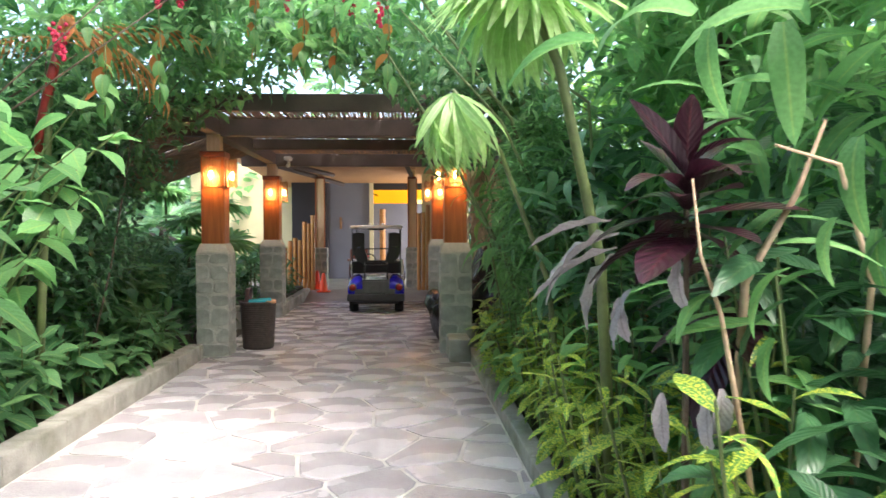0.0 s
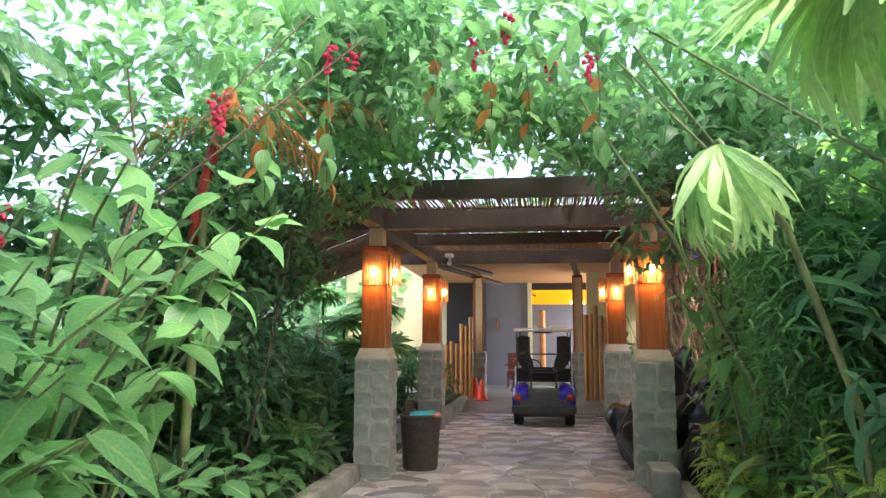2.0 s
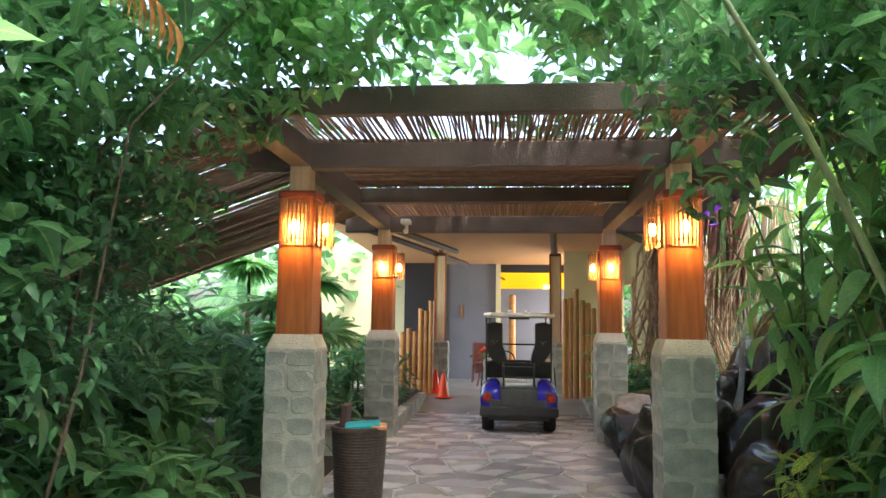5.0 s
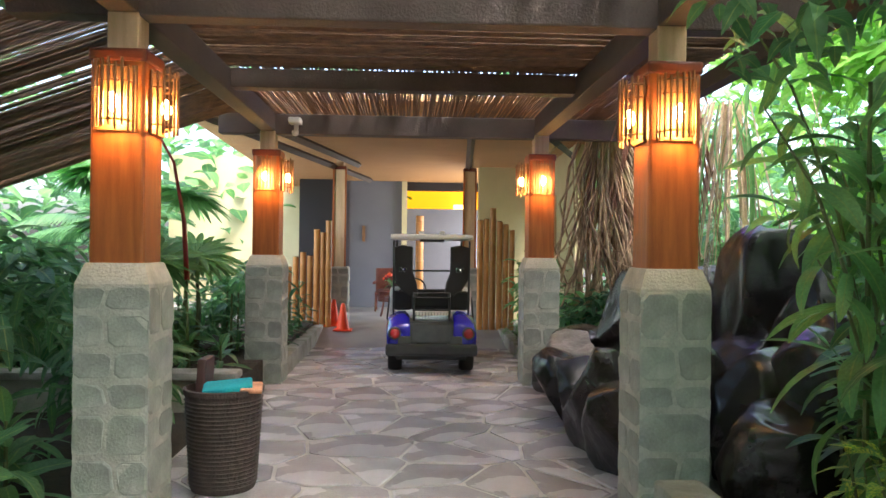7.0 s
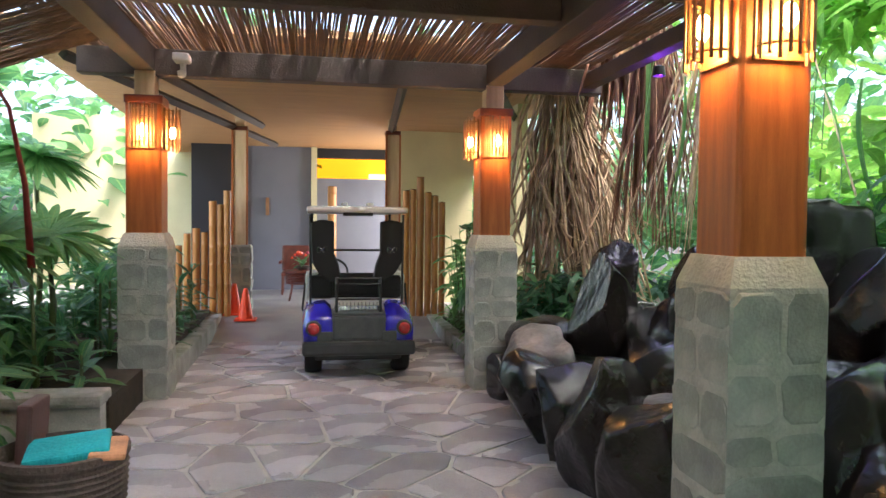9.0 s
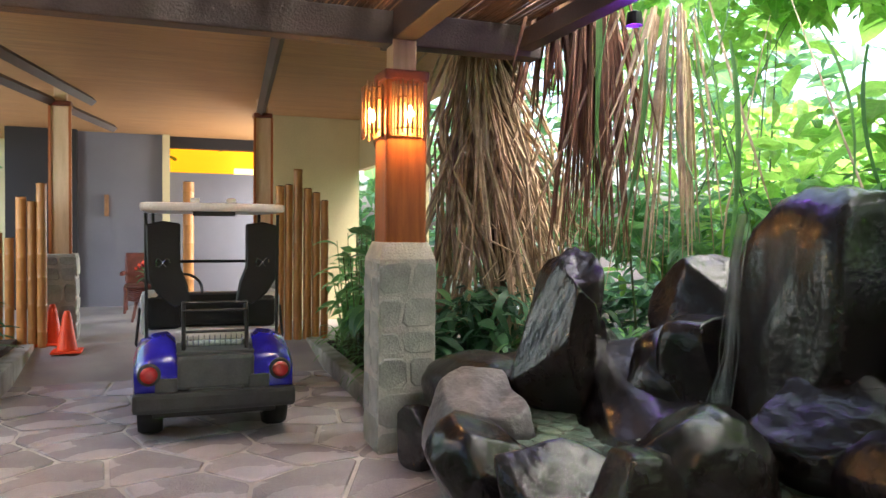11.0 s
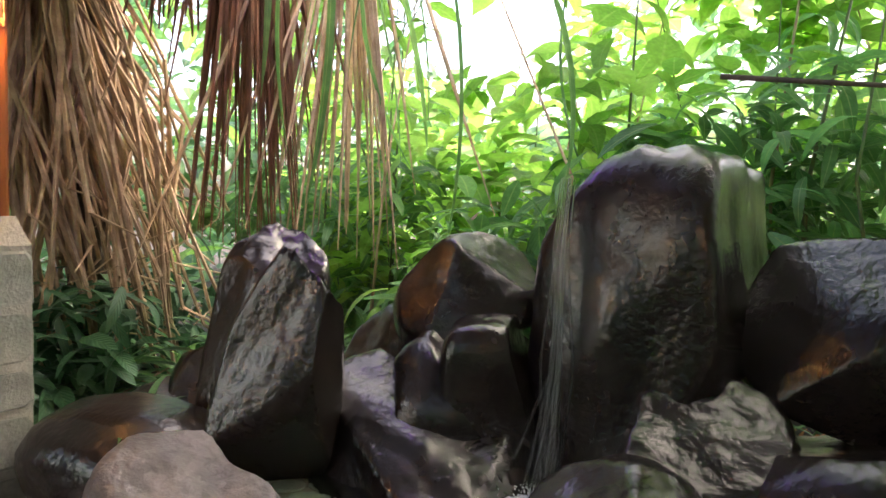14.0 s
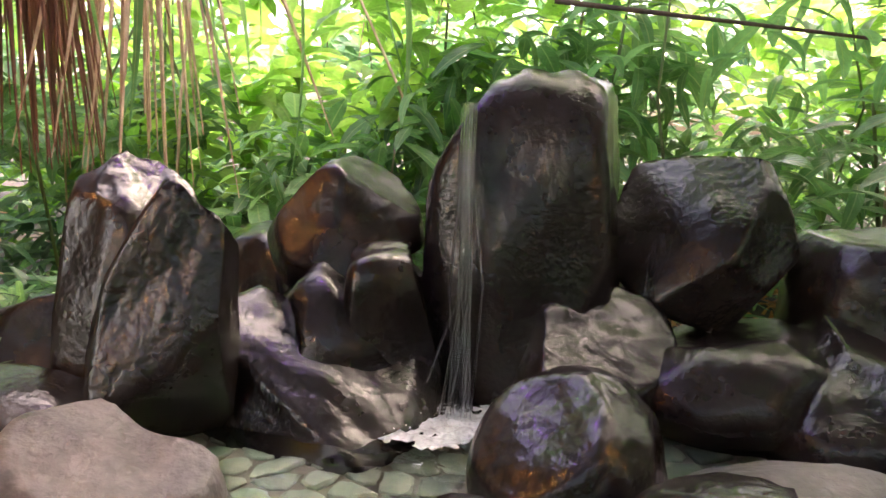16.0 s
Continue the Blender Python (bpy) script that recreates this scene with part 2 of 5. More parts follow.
DRYLEAF = leaf_mat("dry_leaf", (0.32, 0.11, 0.025), (0.46, 0.22, 0.07), (0.4, 0.2, 0.08), 0.6, 0.35)
GREYLEAF = leaf_mat("withered_grey_leaf", (0.24, 0.22, 0.225), (0.4, 0.375, 0.38), (0.12, 0.09, 0.09), 0.5, 0.12)


# ---- mesh helpers ----
def part(name, bm, material, parent=None, label="", smooth=False):
    me = bpy.data.meshes.new(name)
    bm.to_mesh(me)
    bm.free()
    me.materials.append(material)
    if smooth:
        me.polygons.foreach_set("use_smooth", [True] * len(me.polygons))
    ob = new(name, me)
    if parent:
        ob.parent = parent
    if label:
        tagged(ob, label)
    return ob


def thing(name, at, label, category, group="", kind="", turn=0.0):
    ob = new(name)
    ob.empty_display_size = 0.1
    ob.matrix_world = pose(*at, 0, 0, turn)
    return tagged(ob, label, category, group, kind)


def add_box(bm, lo, hi, bevel=0.0, m=None):
    c, d = [(a + b) / 2 for a, b in zip(lo, hi)], [b - a for a, b in zip(lo, hi)]
    made = bmesh.ops.create_cube(bm, size=1.0, matrix=(m or Matrix()) @ Matrix.Translation(c) @ Matrix.Diagonal((*d, 1)))
    if bevel:
        edges = list({e for v in made["verts"] for e in v.link_edges})
        bmesh.ops.bevel(bm, geom=edges, offset=bevel, segments=2, affect="EDGES", profile=0.6)
    return bm


def box(lo, hi, bevel=0.0, m=None):
    return add_box(bmesh.new(), lo, hi, bevel, m)


def add_tube(bm, pts, radii, sides=8, caps=True):
    rings, pts = [], [Vector(p) for p in pts]
    if not isinstance(radii, (list, tuple)):
        radii = [radii] * len(pts)
    for i, p in enumerate(pts):
        d = (pts[min(i + 1, len(pts) - 1)] - pts[max(i - 1, 0)]).normalized()
        q = d.to_track_quat("Z", "Y")
        rings.append([bm.verts.new(p + q @ Vector((radii[i] * math.cos(a), radii[i] * math.sin(a), 0)))
                      for a in (2 * math.pi * k / sides for k in range(sides))])
    for r0, r1 in zip(rings, rings[1:]):
        for k in range(sides):
            bm.faces.new((r0[k], r0[(k + 1) % sides], r1[(k + 1) % sides], r1[k]))
    if caps:
        bm.faces.new(rings[0][::-1])
        bm.faces.new(rings[-1])
    return bm


def tube(pts, radii, sides=8, caps=True):
    return add_tube(bmesh.new(), pts, radii, sides, caps)


def lathe(profile, sides=24, caps=True):
    """A solid of revolution round the z axis."""
    bm, rings = bmesh.new(), []
    for r, z in profile:
        rings.append([bm.verts.new((r * math.cos(2 * math.pi * k / sides), r * math.sin(2 * math.pi * k / sides), z)) for k in range(sides)])
    for r0, r1 in zip(rings, rings[1:]):
        for k in range(sides):
            bm.faces.new((r0[k], r0[(k + 1) % sides], r1[(k + 1) % sides], r1[k]))
    if caps:
        bm.faces.new(rings[0][::-1])
        bm.faces.new(rings[-1])
    return bm


def cells(w, h, step, gap, rng, jitter=0.36):
    """A crazy-paving layout of a w by h rectangle: polygons with a joint between them."""
    nx, ny = max(1, round(w / step)), max(1, round(h / step))
    pts = [((i + 0.5 + (0.25 if j % 2 else -0.25) + rng.uniform(-jitter, jitter)) * w / nx, (j + 0.5 + rng.uniform(-jitter, jitter)) * h / ny)
           for j in range(-2, ny + 2) for i in range(-2, nx + 2)]
    made = []
    for p in pts:
        if not (-step < p[0] < w + step and -step < p[1] < h + step):
            continue
        poly = [(0, 0), (w, 0), (w, h), (0, h)]
        planes = [(1, 0, w), (-1, 0, 0), (0, 1, h), (0, -1, 0)]
        for q in pts:
            dx, dy = q[0] - p[0], q[1] - p[1]
            d = math.hypot(dx, dy)
            if 0 < d < step * 3.2:
                planes.append((dx / d, dy / d, (dx * (p[0] + q[0]) + dy * (p[1] + q[1])) / (2 * d) - gap))
        for a, b, c in planes:
            out = []
            for k, v in enumerate(poly):
                u = poly[k - 1]
                du, dv = a * u[0] + b * u[1] - c, a * v[0] + b * v[1] - c
                if (du < 0) != (dv < 0):
                    s = du / (du - dv)
                    out.append((u[0] + s * (v[0] - u[0]), u[1] + s * (v[1] - u[1])))
                if dv <= 0:
                    out.append(v)
            poly = out
            if len(poly) < 3:
                break
        if len(poly) < 3:
            continue
        area = abs(sum(poly[k - 1][0] * v[1] - v[0] * poly[k - 1][1] for k, v in enumerate(poly))) / 2
        if area > step * step * 0.06:
            made.append(poly)
    return made


def courses(w, h, rng):
    """Rubble courses of a w by h face: rows of uneven height, each of two or three blocks with skewed joints."""
    made, y = [], 0.0
    while y < h - 0.05:
        top = min(y + rng.uniform(0.15, 0.29), h)
        if h - top < 0.09:
            top = h
        n = rng.choice((1, 2, 2, 2)) if w > 0.38 else 2
        cuts = [0.0] + [w * (k + rng.uniform(-0.22, 0.22)) / n for k in range(1, n)] + [w]
        skew = [rng.uniform(-0.02, 0.02) if 0 < k < n else 0.0 for k in range(n + 1)]
        for k in range(n):
            g = 0.013
            a, b, c, d = cuts[k] + g * (k > 0), cuts[k + 1] - g * (k < n - 1), y + g, top - g
            made.append([(a + skew[k], c + rng.uniform(0, 0.014)), (b + skew[k + 1], c + rng.uniform(0, 0.014)), (b - skew[k + 1], d - rng.uniform(0, 0.014)), (a - skew[k], d - rng.uniform(0, 0.014))])
        y = top
    return made


def stone_piece(poly, thick, rng, rounding=0.3):
    """A stone with a worn rim, lying on z = 0; returns the bmesh and its middle."""
    cx, cy = sum(p[0] for p in poly) / len(poly), sum(p[1] for p in poly) / len(poly)
    pts = []
    for k, p in enumerate(poly):
        a, b = poly[k - 1], poly[(k + 1) % len(poly)]
        pts.append((p[0] + rounding * (a[0] - p[0]) * 0.5, p[1] + rounding * (a[1] - p[1]) * 0.5))
        pts.append((p[0] + rounding * (b[0] - p[0]) * 0.5, p[1] + rounding * (b[1] - p[1]) * 0.5))
    pts = [(x - cx, y - cy) for x, y in pts]
    bm = bmesh.new()
    tilt = (rng.uniform(-0.006, 0.006), rng.uniform(-0.006, 0.006))
    size = max(max(abs(x), abs(y)) for x, y in pts)
    inset = 1 - min(0.012 / max(size, 0.02), 0.25)
    rows = [[bm.verts.new((x, y, 0)) for x, y in pts],
            [bm.verts.new((x, y, thick * 0.6)) for x, y in pts],
            [bm.verts.new((x * inset, y * inset, thick + tilt[0] * x / size + tilt[1] * y / size)) for x, y in pts]]
    n = len(pts)
    for r0, r1 in zip(rows, rows[1:]):
        for k in range(n):
            bm.faces.new((r0[k], r0[(k + 1) % n], r1[(k + 1) % n], r1[k]))
    bm.faces.new(rows[-1])
    return bm, (cx, cy)


def blade(length, width, bend=0.5, fold=0.15, seg=6, shape="ovate", wavy=0.0):
    """A leaf along +Y from its stalk, bending down: vertices, quads and a (u, v) for each vertex."""
    vs, fs, uv, y, z = [], [], [], 0.0, 0.0
    for i in range(seg + 1):
        s = i / seg
        ang = bend * s * 1.6
        if i:
            y, z = y + math.cos(ang) * length / seg, z - math.sin(ang) * length / seg
        w = {"ovate": math.sin(math.pi * min(s * 0.93 + 0.05, 1) ** 0.75) * (1 - s ** 6),
             "strap": min(1, 0.45 + s * 2.5) * (1 - s ** 3.5) + 0.02,
             "lance": math.sin(math.pi * (s * 0.94 + 0.04)) ** 0.8}[shape] * width / 2 + 0.001
        lift = fold * w
        rip = wavy * width * math.sin(i * 2.4)
        for k, u in ((-1, 0.0), (0, 0.5), (1, 1.0)):
            vs.append((k * w, y, z + abs(k) * lift + k * rip))
            uv.append((u, s))
        if i:
            b = i * 3
            fs += [(b - 3, b - 2, b + 1, b), (b - 2, b - 1, b + 2, b + 1)]
    return np.array(vs), np.array(fs), np.array(uv)


def frond(length, leaflets, leaflet, bend=0.7, width=0.035, droop=0.5):
    """A feather palm leaf along +Y."""
    V, F, U, n = [], [], [], 0
    for i in range(leaflets):
        s = 0.12 + 0.88 * i / leaflets
        ang = bend * s
        y, z = length * s * (1 - 0.25 * bend * s), -length * 0.5 * bend * s * s
        size = leaflet * (0.45 + 1.3 * s * (1.15 - s)) * (0.55 if s > 0.93 else 1)
        for side in (-1, 1):
            v, f, u = blade(size, width, droop, 0.2, 3, "lance")
            turn = Matrix.Translation((0, y, z)) @ Euler((-ang * 0.6, side * 0.2, -side * (1.15 - 0.55 * s))).to_matrix().to_4x4()
            m = np.array(turn)
            V.append(v @ m[:3, :3].T + m[:3, 3])
            F.append(f + n)
            U.append(u)
            n += len(v)
    v, f, u = blade(length * (1 - 0.25 * bend), 0.022, bend * 0.62, -0.6, 8, "strap")
    V.append(v), F.append(f + n), U.append(u)
    return np.concatenate(V), np.concatenate(F), np.concatenate(U)


def fan(radius, fingers, spread=2.5, width=0.06, droop=0.5):
    """A fan palm leaf along +Y, its fingers joined near the stalk."""
    V, F, U, n = [], [], [], 0
    for i in range(fingers):
        a = spread * (i / (fingers - 1) - 0.5)
        v, f, u = blade(radius * (1 - 0.12 * abs(a)), width, droop * (0.6 + 0.5 * abs(math.sin(i * 1.7))), 0.35, 5, "lance")
        m = np.array(Euler((0, 0, a)).to_matrix())
        V.append(v @ m.T)
        F.append(f + n)
        U.append(u)
        n += len(v)
    return np.concatenate(V), np.concatenate(F), np.concatenate(U)


def raw_mesh(name, V, F, U, material):
    me = bpy.data.meshes.new(name)
    me.vertices.add(len(V))
    me.vertices.foreach_set("co", np.asarray(V, dtype=np.float32).ravel())
    me.loops.add(F.size)
    me.loops.foreach_set("vertex_index", F.ravel().astype(np.int32))
    me.polygons.add(len(F))
    me.polygons.foreach_set("loop_start", np.arange(0, F.size, F.shape[1], dtype=np.int32))
    me.update(calc_edges=True)
    layer = me.uv_layers.new(name="UVMap")
    layer.data.foreach_set("uv", np.asarray(U, dtype=np.float32)[F.ravel()].ravel())
    me.polygons.foreach_set("use_smooth", np.ones(len(F), dtype=bool))
    me.materials.append(material)
    me.validate()
    return me


def joined(name, kinds, mats, material):
    """Many leaves in one mesh: kinds is a list of leaf shapes, mats a list of 4x4 poses."""
    groups = {}
    for i, m in enumerate(mats):
        groups.setdefault(i % len(kinds), []).append(np.array(m))
    V, F, U, n = [], [], [], 0
    for k, ms in groups.items():
        v, f, u = kinds[k]
        M = np.stack(ms)
        vv = np.einsum("nij,vj->nvi", M[:, :3, :3], v) + M[:, None, :3, 3]
        ff = f[None] + (np.arange(len(ms)) * len(v))[:, None, None] + n
        V.append(vv.reshape(-1, 3)), F.append(ff.reshape(-1, 4)), U.append(np.tile(u, (len(ms), 1)))
        n += vv.shape[0] * vv.shape[1]
    return raw_mesh(name, np.concatenate(V), np.concatenate(F), np.concatenate(U), material)


def turned(x, y, z, yaw, pitch, roll=0.0, size=1.0):
    return Matrix.Translation((x, y, z)) @ Euler((pitch, roll, yaw), "YXZ").to_matrix().to_4x4() @ Matrix.Diagonal((size, size, size, 1))


BROAD = [blade(1, 0.52, 0.4, 0.2), blade(1, 0.45, 0.75, 0.3), blade(1, 0.6, 0.2, 0.1, wavy=0.05)]
LANCE = [blade(1, 0.24, 0.5, 0.3, shape="lance"), blade(1, 0.19, 0.9, 0.3, shape="lance"), blade(1, 0.3, 0.3, 0.2, shape="lance", wavy=0.04)]
STRAPS = [blade(1, 0.09, 0.9, 0.4, 9, "strap"), blade(1, 0.075, 1.3, 0.4, 9, "strap"), blade(1, 0.1, 0.5, 0.4, 9, "strap")]
FINE = [blade(1, 0.1, 0.5, 0.2, 4, "lance"), blade(1, 0.085, 0.9, 0.2, 4, "lance")]
SMALLB = [blade(1, 0.5, 0.4, 0.2, 3), blade(1, 0.42, 0.8, 0.3, 3)]


def foliage(name, label, category, count, spot, kinds, size, material, rng, pitch=(-0.5, 0.6), kind="stuff"):
    """A mass of leaves that nobody could count; spot(rng) gives each one's place."""
    ms = [turned(*spot(rng), rng.uniform(0, 6.28), rng.uniform(*pitch), rng.uniform(-0.5, 0.5), rng.uniform(*size)) for _ in range(count)]
    return tagged(new(name, joined(name, kinds, ms, material)), label, category, kind=kind)


def clump_spot(blobs):
    """Places within soft clumps (x, y, z, rx, ry, rz), denser at their skins."""
    weights = [b[3] * b[4] + b[4] * b[5] + b[3] * b[5] for b in blobs]

    def spot(rng):
        x, y, z, a, b, c = rng.choices(blobs, weights)[0]
        v = Vector((rng.gauss(0, 1), rng.gauss(0, 1), rng.gauss(0, 1))).normalized() * rng.uniform(0.55, 1.05)
        return x + v.x * a, y + v.y * b, z + v.z * c
    return spot


def clumps(rng, n, xs, ys, zs, rs):
    made = []
    for _ in range(n):
        r = rng.uniform(*rs)
        made.append((rng.uniform(*xs), rng.uniform(*ys), rng.uniform(*zs), r, r * rng.uniform(0.8, 1.3), r * rng.uniform(0.6, 1.0)))
    return made


LEAF_MESHES = {}


def leaf_mesh(key, shapes, material):
    if key not in LEAF_MESHES:
        LEAF_MESHES[key] = [raw_mesh("leaf", v, f, u, material) for v, f, u in shapes]
    return LEAF_MESHES[key]


def rosette(at, label, category, key, shapes, material, n, size, rng, pitch=(0.1, 1.2), stem=0.3, group="", lean=(0, 0), stem_mat=None, name="shrub", first=0.0):
    """A plant whose leaves spring round a stem, each leaf a part."""
    top = thing(name, at, label, category, group)
    part("stem", tube([(0, 0, -0.05), (lean[0] * 0.4, lean[1] * 0.4, stem * 0.5), (lean[0], lean[1], stem)], [0.018, 0.014, 0.01], 6), stem_mat or STEM, top)
    meshes = leaf_mesh(key, shapes, material)
    for i in range(n):
        s = (i + 0.5) / n
        h = stem * (first + (1 - first) * s)
        leaf = new("leaf", meshes[i % len(meshes)])
        leaf.parent = top
        leaf.matrix_local = turned(lean[0] * s, lean[1] * s, h, i * 2.4 + rng.uniform(-0.4, 0.4), pitch[0] + (pitch[1] - pitch[0]) * s + rng.uniform(-0.2, 0.2),
                                   rng.uniform(-0.3, 0.3), rng.uniform(*size) * (1 - 0.3 * s))
    return top


def bush(at, label, category, key, shapes, material, stems, per, size, height, spread, rng, group="", name="shrub", stem_mat=None):
    """A leafy shrub of several stems; each leaf a part."""
    top = thing(name, at, label, category, group)
    meshes = leaf_mesh(key, shapes, material)
    for k in range(stems):
        a, r = rng.uniform(0, 6.28), spread * math.sqrt(rng.random())
        tip = Vector((r * math.cos(a), r * math.sin(a), height * rng.uniform(0.55, 1.0)))
        foot = Vector((tip.x * 0.25, tip.y * 0.25, -0.05))
        part("stem", tube([foot, foot.lerp(tip, 0.5) + Vector((0, 0, 0.06)), tip], [0.012, 0.009, 0.005], 5), stem_mat or STEM, top)
        for i in range(per):
            s = 0.4 + 0.6 * (i + 0.5) / per
            p = foot.lerp(tip, s)
            leaf = new("leaf", meshes[(i + k) % len(meshes)])
            leaf.parent = top
            leaf.matrix_local = turned(p.x, p.y, p.z, i * 2.4 + a + rng.uniform(-0.4, 0.4), rng.uniform(-0.3, 0.5) + 0.5 * (s > 0.9), rng.uniform(-0.4, 0.4), rng.uniform(*size))
    return top


def palm(at, label, key, shapes, material, n, size, rng, height, pitch=(-0.2, 1.1), trunk=BARK, radius=0.06, yaws=None, category="palm", name="palm", leaf_name="frond", lean=(0, 0)):
    top = thing(name, at, label, category)
    part("trunk", tube([(0, 0, -0.05), (0.03 + lean[0] * 0.2, 0.02 + lean[1] * 0.2, height * 0.5), (lean[0] * 0.6, lean[1] * 0.6, height * 0.85), (lean[0], lean[1], height)], [radius * 1.2, radius, radius * 0.9, radius * 0.8], 10), trunk, top, smooth=True)
    meshes = leaf_mesh(key, shapes, material)
    for i in range(n):
        yaw = yaws[i] if yaws else i * 2.4 + rng.uniform(-0.3, 0.3)
        p = rng.uniform(*pitch)
        leaf = new(leaf_name, meshes[i % len(meshes)])
        leaf.parent = top
        leaf.matrix_local = turned(lean[0], lean[1], height - 0.02, yaw, p, rng.uniform(-0.2, 0.2), rng.uniform(*size))
    return top


def arching(at, tips, label, category, key, shapes, material, per, size, rng, group="", name="shrub"):
    """Stems that rise from the soil and lean over the path, each with leaves along its outer part."""
    top = thing(name, at, label, category, group)
    meshes = leaf_mesh(key, shapes, material)
    for k, tip in enumerate(tips):
        tip = Vector(tip) - Vector(at)
        knee = Vector((tip.x * 0.25, tip.y * 0.3, tip.z * 0.75))
        pts = [Vector((0, 0, -0.05)).lerp(knee, u).lerp(knee.lerp(tip, u), u) for u in (0, 0.25, 0.5, 0.75, 1)]
        part("stem", tube(pts, [0.014, 0.012, 0.01, 0.008, 0.004], 6), STEM, top)
        for i in range(per):
            u = 0.45 + 0.55 * (i + 0.5) / per
            p = Vector((0, 0, -0.05)).lerp(knee, u).lerp(knee.lerp(tip, u), u)
            leaf = new("leaf", meshes[(i + k) % len(meshes)])
            leaf.parent = top
            leaf.matrix_local = turned(p.x, p.y, p.z, i * 2.4 + k + rng.uniform(-0.4, 0.4), rng.uniform(-0.5, 0.3), rng.uniform(-0.4, 0.4), rng.uniform(*size))
    return top


# ---- ground, path and kerbs ----
def structure(name, bm, material, label, category):
    return tagged(part(name, bm, material), label, category, kind="structure")


bm = bmesh.new()
bmesh.ops.create_grid(bm, x_segments=8, y_segments=8, size=60, matrix=Matrix.Translation((0, 8, -0.03)))
structure("ground", bm, SOIL, "dark planting soil under the garden", "ground")
path_bed = structure("path", box((-1.72, -6, -0.12), (1.78, 16.6, 0.0), 0.0), GROUT, "flagstone path with pale cement joints", "path")
bm = bmesh.new()
prof = [(16.6, 0.0), (18.0, 0.2), (27, 0.2)]
for (y0, z0), (y1, z1) in zip(prof, prof[1:]):
    q = [bm.verts.new(p) for p in ((-6, y0, z0), (6, y0, z0), (6, y1, z1), (-6, y1, z1))]
    bm.faces.new(q)
structure("lobby_floor", bm, mat("lobby_paving", (0.36, 0.33, 0.31), 0.45, (0.2, 0.18, 0.18), 1.6, 0.2), "pale stone lobby floor", "floor")


def kerb(name, x0, x1, y0, y1, top):
    """A run of cast kerb stones with narrow joints."""
    holder = thing(name, (0, 0, 0), "weathered concrete kerb beside the path", "kerb", kind="structure")
    y = y0
    while y < y1 - 0.1:
        e = min(y + 0.95, y1)
        part("kerb_stone", box((x0, y + 0.006, -0.1), (x1, e - 0.006, top), 0.02), KERB, holder)
        y = e
    return holder


kerb("kerb_left", -1.92, -1.72, -5.5, 8.9, 0.2)
kerb("kerb_right", 1.78, 1.92, -5.5, 8.8, 0.14)
kerb("planter_kerb_left", -1.62, -1.44, 13.85, 17.9, 0.24)
kerb("planter_kerb_right", 1.66, 1.84, 13.85, 17.9, 0.2)
structure("planting_bed_left", box((-9, -6, -0.05), (-1.92, 9.0, 0.12)), SOIL, "dark soil bed under the shrubs", "soil bed")
structure("planting_bed_right", box((1.92, -6, -0.05), (9, 8.8, 0.08)), SOIL, "dark soil bed under the shrubs", "soil bed")
structure("planter_soil_left", box((-9, 12.25, -0.05), (-1.62, 17.9, 0.3)), SOIL, "soil of the raised planter", "soil bed")
structure("planter_soil_right", box((1.9, 13.6, -0.05), (9, 17.9, 0.16)), SOIL, "soil bed by the lobby", "soil bed")
structure("water_garden_soil", box((3.0, 8.8, -0.05), (12, 13.6, 0.42)), SOIL, "soil bank behind the waterfall", "soil bed")
planter = thing("planter_wall", (0, 0, 0), "low stone planter wall with smooth cement cap", "planter wall", kind="structure")
part("wall", box((-6.0, 12.1, -0.05), (-1.64, 12.3, 0.28)), MORTAR, planter)
part("cap", box((-6.0, 12.04, 0.28), (-1.62, 12.36, 0.37), 0.03), KERB, planter)


